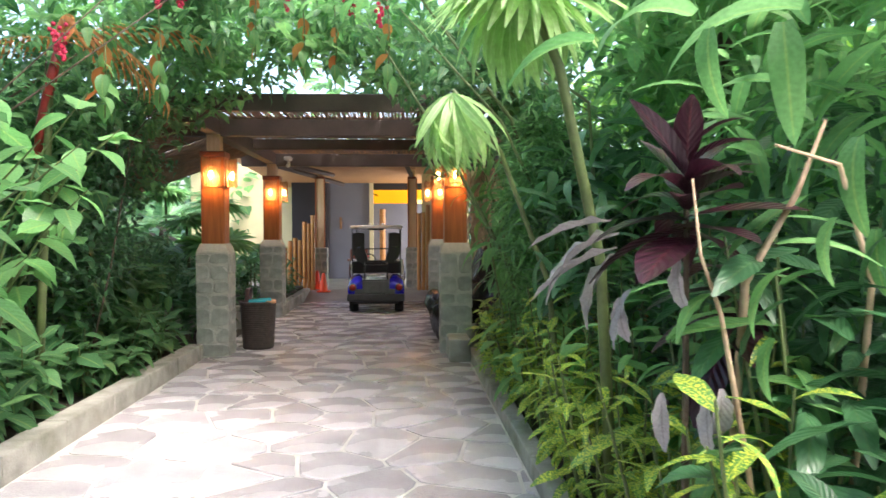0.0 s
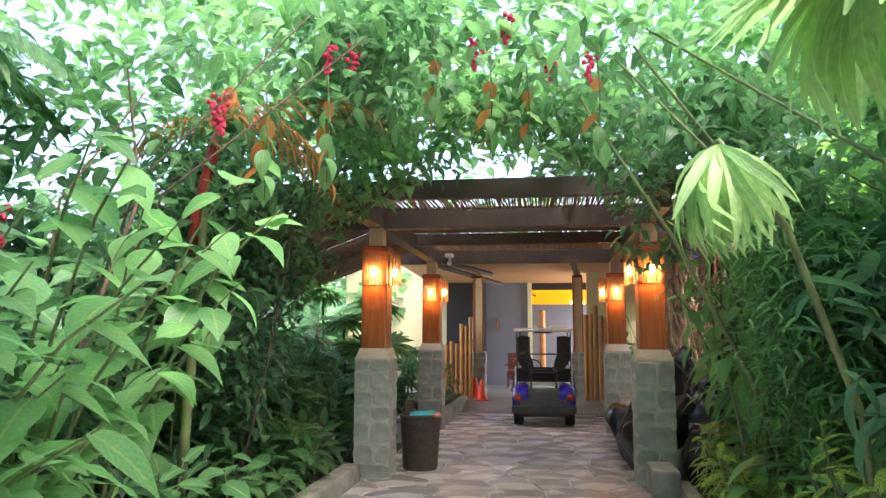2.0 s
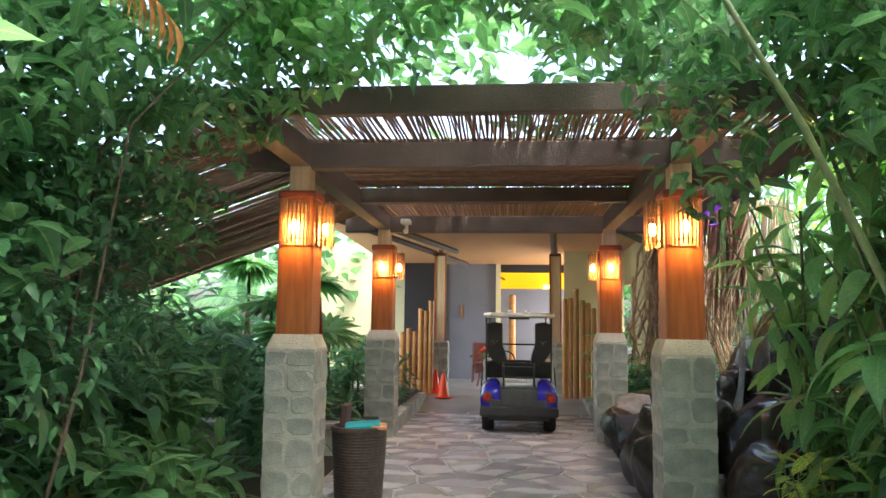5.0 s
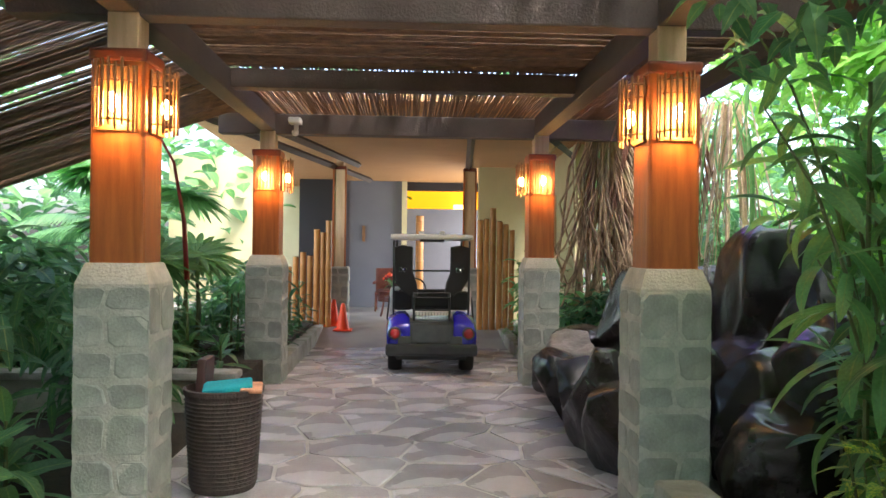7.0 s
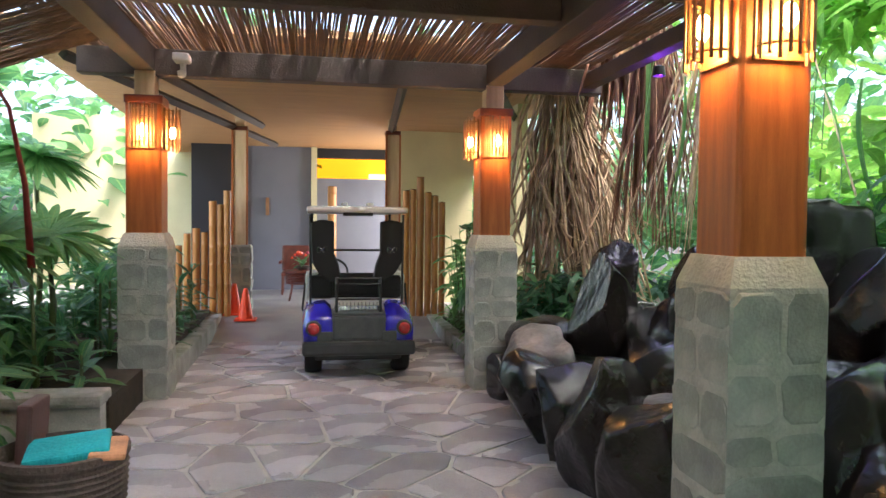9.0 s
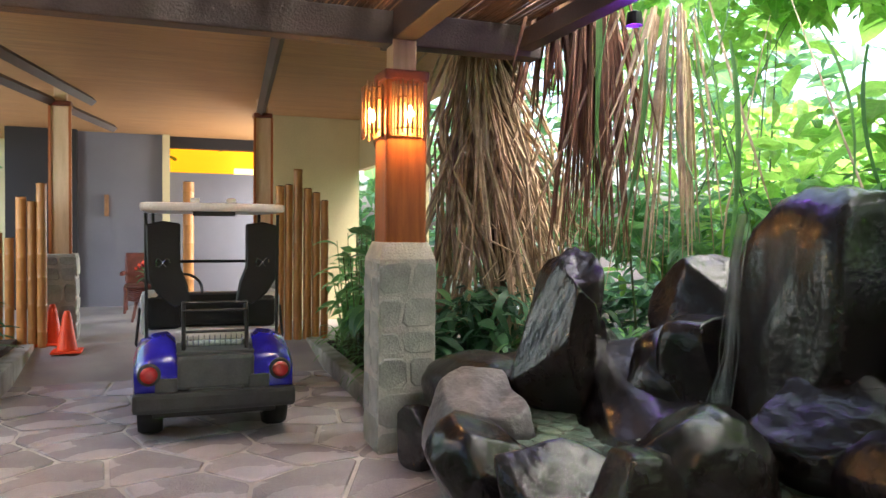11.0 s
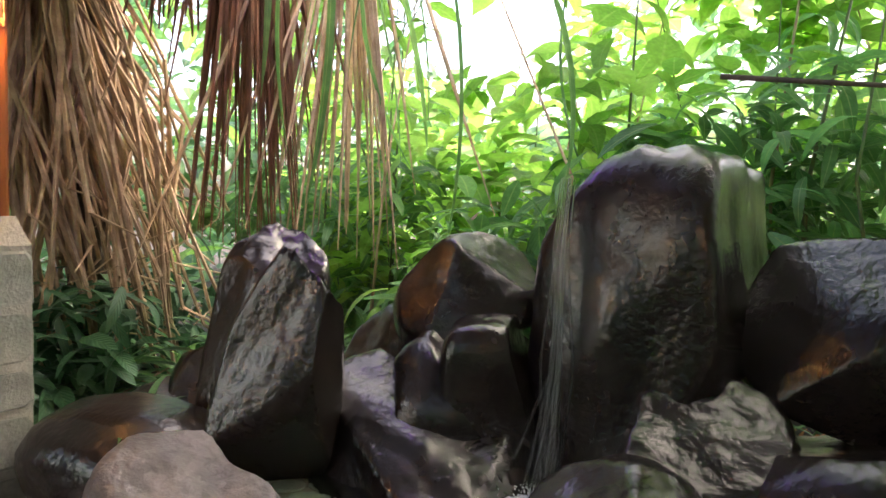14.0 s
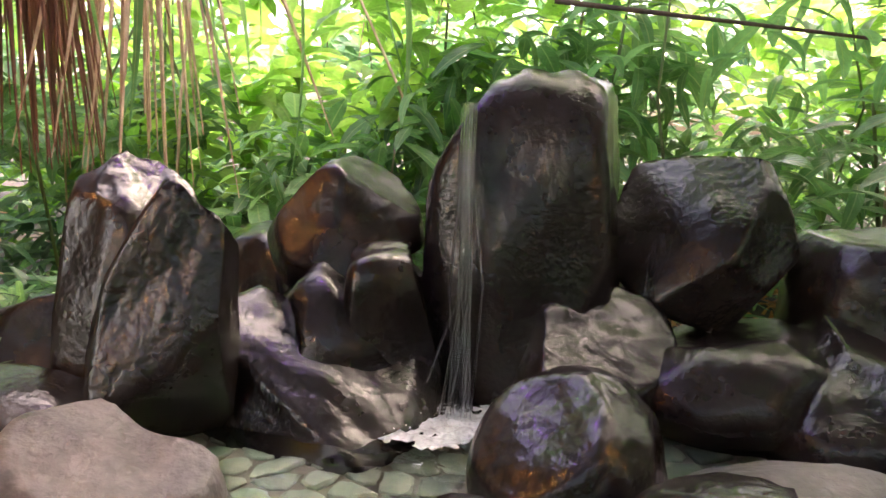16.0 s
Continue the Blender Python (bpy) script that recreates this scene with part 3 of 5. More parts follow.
# ---- covered walkway ----
def clad_post(x, y, faces, rng):
    """A stone-clad pier with a stained timber post, a neck and slatted wall lanterns."""
    top = thing("post", (x, y, 0), "orange-stained timber post on a grey flagstone-clad pier", "post", "walkway posts")
    h = 0.21
    bm = box((-h, -h, -0.05), (h, h, 1.40))
    core = part("pier", bm, MORTAR, top)
    bm = bmesh.new()
    lo = [bm.verts.new(p) for p in ((-h, -h, 1.40), (h, -h, 1.40), (h, h, 1.40), (-h, h, 1.40))]
    t = 0.168
    hi = [bm.verts.new(p) for p in ((-t, -t, 1.52), (t, -t, 1.52), (t, t, 1.52), (-t, t, 1.52))]
    for k in range(4):
        bm.faces.new((lo[k], lo[(k + 1) % 4], hi[(k + 1) % 4], hi[k]))
    bm.faces.new(hi)
    part("pier_cap", bm, MORTAR, top)
    for k in range(4):
        side = Matrix.Rotation(k * math.pi / 2, 4, "Z") @ Matrix.Translation((-h, -h, 0.0)) @ Matrix.Rotation(math.pi / 2, 4, "X")
        for poly in courses(2 * h, 1.4, rng):
            pb, (cx, cy) = stone_piece(poly, 0.006, rng, 0.34)
            st = part("stone", pb, POST_STONE, core)
            st.matrix_local = side @ Matrix.Translation((cx, cy, 0))
    w = 0.155
    bm = box((-w, -w, 1.50), (w, w, 2.74), 0.018)
    part("timber", bm, WOOD, top)
    part("timber_cap", box((-w - 0.012, -w - 0.012, 2.68), (w + 0.012, w + 0.012, 2.76), 0.02), CAPWOOD, top)
    part("neck", box((-0.09, -0.09, 2.74), (0.09, 0.09, 2.99), 0.01), PALE, top)
    for k in faces:
        turn = Matrix.Rotation(k * math.pi / 2, 4, "Z") @ Matrix.Translation((0, -w - 0.002, 2.28))
        lan = part("lantern", box((-0.11, -0.02, 0.0), (0.11, 0.0, 0.02), 0.004), SLAT, top, "slatted wooden wall lantern, lit")
        lan.matrix_local = turn
        for z in (0.05, 0.27, 0.35):
            ob = part("hoop", tube([(0.105 * math.cos(a), -0.02 - 0.105 * math.sin(a), z) for a in np.linspace(0, math.pi, 9)], 0.006, 5), SLAT, lan)
        for i in range(11):
            a = math.pi * i / 10
            r = 0.113
            p = (r * math.cos(a), -0.02 - r * math.sin(a))
            jz = rng.uniform(-0.02, 0.02)
            part("slat", tube([(*p, 0.0 + jz), (*p, 0.38 + jz)], 0.0085, 5), SLAT, lan)
        part("back_plate", box((-0.09, -0.014, 0.02), (0.09, -0.002, 0.36)), SLAT, lan)
        bulb = part("bulb", lathe([(0.006, 0.1), (0.028, 0.13), (0.032, 0.16), (0.02, 0.2), (0.006, 0.21)], 12, True), BULB, lan, smooth=True)
        bulb.matrix_local = Matrix.Translation((0, -0.07, 0))
        spot = Matrix.Translation((x, y, 0)) @ turn @ Vector((0, -0.075, 0.06))
        lamp("lantern_light", tuple(spot), 1.5, (1.0, 0.48, 0.13), 0.03)
    return top


rng = random.Random(4)
for px, inner in ((-1.62, 1), (1.64, 3)):
    for py in (9.2, 13.6):
        clad_post(px, py, (0, inner), rng)


def beam(name, lo, hi, label="weathered brown timber roof beam"):
    return tagged(part(name, box(lo, hi, 0.012), BEAM), label, "beam", "walkway beams")


for bx in (-1.62, 1.64):
    beam("long_beam", (bx - 0.085, 8.0, 2.985), (bx + 0.085, 13.9, 3.20))
for by, x0, x1, z0, z1 in ((9.2, -2.3, 2.6, 2.97, 3.196), (11.4, -1.53, 1.55, 3.03, 3.2), (13.6, -2.2, 2.75, 2.95, 3.19)):
    beam("cross_beam", (x0, by - 0.08, z0), (x1, by + 0.08, z1))
beam("fascia_beam", (-2.6, 8.02, 3.13), (2.7, 8.12, 3.34))
beam("outrigger_beam", (2.55, 8.2, 3.0), (2.68, 13.6, 3.14))


def reeds(name, rng, n, a0, a1, along, lo, hi, z, sag=0.0, slope=0.0, gap=0.0):
    """Round reeds side by side: along 'y' or 'x', from lo to hi, spread between a0 and a1."""
    bm = bmesh.new()
    for i in range(n):
        if rng.random() < gap:
            continue
        c = a0 + (a1 - a0) * (i + rng.uniform(0.2, 0.8)) / n
        j = rng.uniform(-0.02, 0.02)
        pts = []
        for s in (0.0, 0.5, 1.0):
            d = lo + (hi - lo) * s + rng.uniform(-0.03, 0.03)
            off = c + j * (s - 0.5) * 2 + rng.uniform(-0.008, 0.008)
            x, y = (off, d) if along == "y" else (d, off)
            pts.append((x, y, z + slope * (x + 1.7) + rng.uniform(0, 0.015) - sag * math.sin(math.pi * s)))
        add_tube(bm, pts, rng.uniform(0.008, 0.0125), 5, False)
    return bm


structure("ceiling_eaves", reeds("r", rng, 230, -2.55, 2.6, "y", 8.05, 9.25, 3.22, gap=0.12), REED, "brown reed roof over the walkway eaves, daylight between reeds", "ceiling")
structure("ceiling_bay", reeds("r", rng, 128, 9.2, 11.4, "x", -1.75, 2.6, 3.23, gap=0.07), REED, "brown reed ceiling over the walkway", "ceiling")
structure("ceiling_bay_inner", reeds("r", rng, 285, -2.3, 2.65, "y", 11.35, 13.75, 3.22, gap=0.04), REED, "brown reed ceiling over the walkway", "ceiling")
structure("ceiling_wing", reeds("r", rng, 210, 8.3, 13.2, "x", -5.2, -1.68, 3.24, slope=0.36, gap=0.16), REED, "sloping side roof of brown reeds with daylight between them", "ceiling")
for ry in (8.5, 10.1, 11.8, 13.1):
    bm = tube([(-5.2, ry, 3.27 - 3.5 * 0.36), (-1.7, ry, 3.27)], 0.035, 8)
    tagged(part("wing_rafter", bm, BEAM), "round brown pole carrying the side roof", "rafter", "side roof rafters")

# ---- lobby ----
structure("lobby_ceiling", box((-3.0, 13.75, 3.42), (3.3, 24.5, 3.5), 0, Matrix.Translation((0, 13.7, 3.42)) @ Matrix.Rotation(radians(-1.6), 4, "X") @ Matrix.Translation((0, -13.7, -3.42))), MATTING, "tan reed matting ceiling of the lobby", "ceiling")
for x0, y0, x1, y1, z0, z1 in ((-1.62, 13.7, -0.9, 18.6, 3.06, 3.16), (-2.6, 14.5, -0.75, 20.0, 3.3, 3.0), (0.85, 13.9, 1.15, 18.4, 3.3, 3.12), (1.64, 13.7, 3.4, 18.6, 3.1, 3.2)):
    bm = tube([(x0, y0, z0), (x1, y1, z1)], 0.06, 4)
    tagged(part("lobby_rafter", bm, BEAM), "grey-brown slanting rafter under the lobby ceiling", "rafter", "lobby rafters")
structure("wall_dark", box((-2.5, 22.0, 0.2), (-1.45, 22.2, 3.9)), DARK, "aubergine painted lobby wall", "wall")
structure("wall_grey", box((-1.45, 22.2, 0.2), (-0.12, 22.4, 3.9)), GREY, "slate grey painted lobby wall", "wall")
structure("wall_edge", box((-0.12, 22.1, 0.2), (0.0, 22.4, 3.9)), CREAM, "cream end of the partition wall", "wall")
structure("wall_low", box((0.0, 22.3, 0.2), (1.7, 22.5, 2.55)), GREY, "slate grey half-height lobby wall", "wall")
structure("wall_lintel", box((0.0, 22.3, 2.98), (1.7, 22.5, 3.9)), DARK, "dark brown panel above the amber opening", "wall")
# This wall glows by itself to show the alcove's light.
structure("wall_amber", box((-0.5, 23.3, 0.2), (2.4, 23.4, 3.9)), AMBER_GLOW, "amber wall behind the opening, made to glow as if lit", "wall")
tagged(part("wall_lamp", box((1.12, 22.62, 2.56), (1.55, 22.72, 2.68), 0.02), BRIGHT), "bright yellow lamp shade behind the opening", "lamp")
structure("wall_cream", box((1.45, 19.5, 0.2), (2.75, 19.7, 3.9)), CREAM, "cream plaster lobby wall", "wall")
structure("wall_cream_side", box((2.75, 16.6, 0.2), (2.9, 18.2, 3.9)), CREAM, "cream plaster side wall beside a doorway", "wall")
structure("wall_cream_above_door", box((2.75, 18.2, 2.5), (2.9, 19.7, 3.9)), CREAM, "cream plaster over the side doorway", "wall")
structure("door_trim", box((2.70, 18.12, 0.2), (2.75, 18.24, 2.62)), PALE, "brown timber trim of the side doorway", "trim")
structure("wall_far_left", box((-6.0, 23.6, 0.2), (-2.5, 23.8, 3.9)), CREAM, "cream wall in daylight beyond the lobby", "wall")
# Fill lamps added at the lobby's sides, brightening columns and grey wall like daylight.
lamp("side_daylight_fill", (-4.6, 16.2, 2.3), 22.0, (1.0, 0.98, 0.93), aim=(0.0, 19.0, 1.5), size=2.4)
lamp("side_daylight_fill", (2.6, 21.2, 1.6), 22.0, (1.0, 0.97, 0.92), aim=(-0.6, 20.6, 1.3), size=1.4)
tagged(part("switch_box", box((-1.05, 22.14, 1.75), (-0.98, 22.2, 2.12), 0.01), SLAT), "small dark box fixed on the grey wall", "wall box")


def column(x, y):
    top = thing("column", (x, y, 0.2), "pale timber column on a rubble stone base", "column", "lobby columns")
    core = part("base", box((-0.17, -0.17, -0.05), (0.17, 0.17, 1.06), 0.02), MORTAR, top)
    for k in range(4):
        side = Matrix.Rotation(k * math.pi / 2, 4, "Z") @ Matrix.Translation((-0.17, -0.17, 0.0)) @ Matrix.Rotation(math.pi / 2, 4, "X")
        for poly in courses(0.34, 1.05, rng):
            pb, (cx, cy) = stone_piece(poly, 0.012, rng, 0.34)
            st = part("stone", pb, POST_STONE, core)
            st.matrix_local = side @ Matrix.Translation((cx, cy, 0))
    part("shaft", box((-0.105, -0.105, 1.05), (0.105, 0.105, 2.84), 0.012), PALE, top)
    part("edge_strip", box((-0.125, -0.125, 1.05), (-0.095, -0.095, 2.84)), WOOD, top)
    part("edge_strip", box((0.095, -0.125, 1.05), (0.125, -0.095, 2.84)), WOOD, top)
    part("capital", box((-0.12, -0.12, 2.84), (0.12, 0.12, 2.9), 0.01), CAPWOOD, top)
    part("stub", box((-0.07, -0.07, 2.9), (0.07, 0.07, 3.18)), PALE, top)
    return top


column(-1.22, 18.4)
column(1.17, 18.4)


def bamboo_pole(x, y, z0, h, r):
    top = thing("bamboo_pole", (x, y, z0), "thick golden bamboo pole standing in a fence", "bamboo pole", "bamboo fence")
    pr, z = [], -0.05
    while z < h:
        e = min(z + rng.uniform(0.26, 0.34), h)
        pr += [(r, z), (r * 0.985, z + 0.02), (r * 0.985, e - 0.02), (r * 1.06, e - 0.006)]
        z = e
    part("cane", lathe(pr, 12, True), BAMBOO, top, smooth=True)
    part("rim", lathe([(r * 0.75, h - 0.002), (r * 0.78, h + 0.004)], 12, True), SOIL, top)
    return top


for x, h, r in ((-2.32, 1.0, 0.05), (-2.2, 1.22, 0.05), (-2.07, 1.1, 0.05), (-1.95, 1.28, 0.052), (-1.82, 1.36, 0.055), (-1.7, 1.3, 0.05), (-1.58, 1.75, 0.055), (-1.47, 1.72, 0.05), (-1.37, 1.93, 0.055),
                (1.33, 1.97, 0.055), (1.44, 1.99, 0.05), (1.555, 2.17, 0.058), (1.68, 1.95, 0.055), (1.79, 1.9, 0.052), (1.9, 1.8, 0.05)):
    bamboo_pole(x, 17.95 if x < 0 else 17.85, 0.16, h, r)
bamboo_pole(0.3, 21.6, 0.2, 2.15, 0.09)

# traffic cones
def cone(x, y, z):
    top = thing("traffic_cone", (x, y, z), "orange plastic traffic cone on a square foot", "traffic cone", "traffic cones")
    part("foot", box((-0.16, -0.16, 0.0), (0.16, 0.16, 0.025), 0.01), ORANGE, top)
    part("body", lathe([(0.115, 0.02), (0.11, 0.04), (0.045, 0.42), (0.03, 0.47), (0.02, 0.475)], 20, True), ORANGE, top, smooth=True)


cone(-1.08, 17.7, 0.157)
cone(-1.28, 18.08, 0.2)


def rattan_table(x, y, z):
    top = thing("rattan_table", (x, y, z), "round red-brown rattan table with a glass top", "table")
    part("tabletop", lathe([(0.3, 0.5), (0.32, 0.51), (0.32, 0.535), (0.3, 0.545)], 24, True), RATTAN, top)
    for k in range(6):
        part("band", lathe([(0.27, 0.3 + k * 0.033), (0.285, 0.31 + k * 0.033), (0.27, 0.325 + k * 0.033)], 20, False), RATTAN, top)
    for k in range(4):
        a = math.pi / 4 + k * math.pi / 2
        part("leg", tube([(0.26 * math.cos(a), 0.26 * math.sin(a), 0.5), (0.22 * math.cos(a), 0.22 * math.sin(a), 0.25), (0.29 * math.cos(a), 0.29 * math.sin(a), 0.0)], 0.02, 8), RATTAN, top)


def rattan_chair(x, y, z):
    top = thing("rattan_chair", (x, y, z), "red-brown rattan armchair with a woven back", "chair")
    part("seat", box((-0.27, -0.27, 0.36), (0.27, 0.27, 0.44), 0.03), RATTAN, top)
    part("backrest", box((-0.27, 0.22, 0.44), (0.27, 0.3, 0.95), 0.04), RATTAN, top)
    for sx in (-1, 1):
        part("armrest", box((sx * 0.29 - 0.03, -0.26, 0.6), (sx * 0.29 + 0.03, 0.28, 0.65), 0.015), RATTAN, top)
        for sy in (-1, 1):
            part("leg", tube([(sx * 0.25, sy * 0.24, 0.0), (sx * 0.24, sy * 0.23, 0.4)], 0.022, 8), RATTAN, top)


rattan_table(-0.3, 20.1, 0.2)
rattan_chair(-0.42, 21.3, 0.2)
pot = thing("flower_arrangement", (-0.27, 20.1, 0.745), "low bowl of red and orange tropical flowers with green leaves", "flowers")
part("bowl", lathe([(0.06, 0), (0.11, 0.03), (0.13, 0.08), (0.12, 0.085)], 16, True), WICKER, pot)
for i in range(26):
    a, e = rng.uniform(0, 6.28), rng.uniform(0.2, 1.3)
    tip = (0.24 * math.cos(a) * math.cos(e), 0.2 * math.sin(a) * math.cos(e), 0.09 + 0.24 * math.sin(e))
    if i % 2:
        ob = new("leaf", leaf_mesh("green_l", LANCE, GREEN)[i % 3])
        ob.parent = pot
        ob.matrix_local = turned(0, 0, 0.08, a - 1.57, e, 0, 0.26)
    else:
        fb = bmesh.new()
        bmesh.ops.create_icosphere(fb, subdivisions=1, radius=rng.uniform(0.022, 0.045), matrix=Matrix.Translation(tip))
        part("flower", fb, FLOWER if i % 4 else ORANGE, pot)

# ---- golf cart ----
def golf_cart(x, y, z):
    top = thing("golf_cart", (x, y, z), "blue golf cart with white roof and black rolled side curtains", "golf cart")

    def shaped(fn, lo, hi, cuts=6, bevel=0.03):
        bm = box(lo, hi, bevel)
        for v in bm.verts:
            v.co = fn(v.co)
        return bm
    for sx in (-1, 1):
        # rear fender: arched blue shell with a sloping shoulder
        bm = bmesh.new()
        ys, prof = np.linspace(0.0, 0.95, 11), []
        for yy in ys:
            s = yy / 0.95
            h = 0.50 + 0.25 * math.sin(math.pi * min(0.16 + s * 0.75, 1.0)) + 0.05 * s
            prof.append((yy, h))
        rows = []
        for yy, h in prof:
            inner, outer = 0.27 + 0.02 * math.sin(yy * 3), 0.585 - 0.03 * max(0, 0.12 - yy) * 6
            low = 0.33 if abs(yy - 0.42) > 0.3 else 0.33 + 0.19 * math.sqrt(max(0, 1 - ((yy - 0.42) / 0.3) ** 2))
            rows.append([bm.verts.new((sx * a, yy, b)) for a, b in ((inner, h - 0.03), (inner + 0.06, h + 0.01), (outer - 0.14, h), (outer - 0.04, h - 0.05), (outer, h - 0.13), (outer, low), (outer - 0.05, low))])
        for r0, r1 in zip(rows, rows[1:]):
            for k in range(6):
                bm.faces.new((r0[k], r0[k + 1], r1[k + 1], r1[k]))
        bm.faces.new(rows[0] + [bm.verts.new((sx * 0.27, 0.0, 0.33))])
        bmesh.ops.recalc_face_normals(bm, faces=bm.faces)
        fender = part("fender", bm, BLUE, top, "glossy blue rear fender", smooth=True)
        bm = lathe([(0.082, 0.0), (0.082, 0.02), (0.07, 0.03)], 20, True)
        ring = part("tail_light", bm, BUMPER, top)
        ring.matrix_local = Matrix.Translation((sx * 0.47, 0.005, 0.535)) @ Matrix.Rotation(math.pi / 2, 4, "X")
        part("lens", lathe([(0.062, 0.025), (0.06, 0.04), (0.03, 0.05), (0.005, 0.052)], 20, True), RED, ring, "red tail light lens", smooth=True)
        part("panel", box((sx * 0.33 - 0.1, -0.015, 0.36), (sx * 0.33 + 0.06, 0.01, 0.50), 0.012), PLASTIC, top)
        for wy in (0.42, 2.02):
            wheel = part("wheel", lathe([(0.15, -0.09), (0.21, -0.09), (0.228, -0.06), (0.23, 0.0), (0.228, 0.06), (0.21, 0.09), (0.15, 0.09)], 28, True), RUBBER, top, smooth=True)
            wheel.matrix_local = Matrix.Translation((sx * 0.47, wy, 0.23)) @ Matrix.Rotation(math.pi / 2, 4, "Y")
            part("rim", lathe([(0.02, -0.095), (0.14, -0.095), (0.14, 0.095), (0.02, 0.095)], 18, True), CHROME, wheel)
        # seat side shells and curtains
        part("seat_shell", box((sx * 0.47 - 0.09, 0.66, 0.72), (sx * 0.47 + 0.09, 0.95, 1.08), 0.06), WHITE, top)
        part("seat_pad", box((sx * 0.38 - 0.13, 0.60, 0.78), (sx * 0.38 + 0.13, 0.70, 1.04), 0.04), BLACK, top)
        bm = bmesh.new()
        shape = [(0.25, 1.64), (0.25, 1.30), (0.20, 1.17), (0.17, 1.00), (0.30, 0.985), (0.42, 1.08), (0.49, 1.20), (0.50, 1.42), (0.505, 1.63), (0.38, 1.66)]
        back = [bm.verts.new((sx * a, 0.40, b)) for a, b in shape]
        front = [bm.verts.new((sx * a, 0.475, b)) for a, b in shape]
        bm.faces.new(back)
        bm.faces.new(front[::-1])
        for k in range(len(shape)):
            bm.faces.new((back[k - 1], back[k], front[k], front[k - 1]))
        bmesh.ops.recalc_face_normals(bm, faces=bm.faces)
        bmesh.ops.bevel(bm, geom=list(bm.edges), offset=0.012, segments=1, affect="EDGES")
        cur = part("rolled_curtain", bm, BLACK, top, "black vinyl side curtain, rolled back")
        part("emblem", tube([(sx * 0.38 + 0.05 * math.cos(a), 0.392, 1.33 + 0.035 * math.sin(2 * a)) for a in np.linspace(0, 5.2, 14)], 0.004, 4), CHROME, cur)
        part("strut", tube([(sx * 0.50, 0.46, 0.72), (sx * 0.505, 0.44, 1.72)], 0.014, 8), STEEL, top)
        part("front_strut", tube([(sx * 0.50, 2.0, 0.75), (sx * 0.48, 1.6, 1.74)], 0.014, 8), STEEL, top)
        part("rack_upright", tube([(sx * 0.23, 0.10, 0.50), (sx * 0.23, 0.14, 0.98), (sx * 0.23, 0.2, 1.04)], 0.016, 8), STEEL, top)
        part("roof_clip", box((sx * 0.14 - 0.035, 0.42, 1.81), (sx * 0.14 + 0.035, 0.55, 1.845), 0.01), WHITE, top)
        part("mirror_arm", tube([(sx * 0.53, 0.9, 0.5), (sx * 0.59, 0.75, 0.65), (sx * 0.56, 0.7, 0.95)], 0.012, 6), STEEL, top)
    part("boot_panel", box((-0.28, -0.012, 0.40), (0.28, 0.3, 0.66), 0.03), PLASTIC, top, "grey ribbed centre panel")
    part("bag_well", box((-0.2, -0.02, 0.33), (0.2, 0.02, 0.42), 0.02), BUMPER, top)
    part("bag_deck", box((-0.28, 0.02, 0.655), (0.28, 0.55, 0.685), 0.01), PLASTIC, top)
    part("rear_bumper", box((-0.585, -0.06, 0.25), (0.585, 0.12, 0.40), 0.035), BUMPER, top, "dark grey rear bumper")
    part("chassis", box((-0.45, 0.1, 0.18), (0.45, 2.2, 0.32), 0.02), STEEL, top)
    part("axle", tube([(-0.45, 0.42, 0.23), (0.45, 0.42, 0.23)], 0.04, 8), STEEL, top)
    part("cream_body", box((-0.53, 0.5, 0.60), (0.53, 1.05, 0.78), 0.05), WHITE, top, "white lower seat body")
    part("front_cowl", box((-0.55, 1.75, 0.3), (0.55, 2.35, 0.80), 0.09), BLUE, top)
    part("floor_pan", box((-0.55, 0.95, 0.3), (0.55, 1.8, 0.36), 0.02), STEEL, top)
    part("seat_cushion", box((-0.48, 0.72, 0.74), (0.48, 1.2, 0.86), 0.04), BLACK, top)
    part("seat_back", box((-0.46, 0.66, 0.80), (0.46, 0.76, 1.06), 0.04), BLACK, top)
    for zz in (0.82, 0.98, 1.04):
        part("rack_rail", tube([(-0.23, 0.13, zz), (0.23, 0.13, zz)], 0.012, 6), STEEL, top)
    part("basket", box((-0.25, 0.22, 0.69), (0.25, 0.26, 0.74)), CHROME, top)
    for k in range(13):
        part("basket_wire", tube([(-0.24 + 0.04 * k, 0.2, 0.69), (-0.24 + 0.04 * k, 0.2, 0.78)], 0.004, 4), CHROME, top)
    part("windscreen_bar", tube([(-0.47, 1.7, 1.28), (0.47, 1.7, 1.28)], 0.016, 6), STEEL, top)
    part("dash", box((-0.5, 1.62, 0.78), (0.5, 1.85, 0.98), 0.05), PLASTIC, top)
    wheel = part("steering_wheel", tube([(-0.22 + 0.17 * math.cos(a), 1.5 + 0.06 * math.sin(a), 1.02 + 0.15 * math.sin(a)) for a in np.linspace(0, 2 * math.pi, 22)], 0.014, 6), STEEL, top)
    bm = shaped(lambda c: Vector((c.x * (1 - 0.06 * (c.z > 1.8)), c.y, c.z + (0.035 * (1 - (c.x / 0.55) ** 2) if c.z > 1.79 else 0))), (-0.545, 0.30, 1.735), (0.545, 2.05, 1.80), bevel=0.025)
    bmesh.ops.subdivide_edges(bm, edges=bm.edges, cuts=1)
    part("roof", bm, WHITE, top, "white moulded roof")
    part("roof_lip", box((-0.16, 0.31, 1.70), (0.16, 0.33, 1.735)), BLACK, top)
    return top


golf_cart(0.365, 14.1, 0.0)

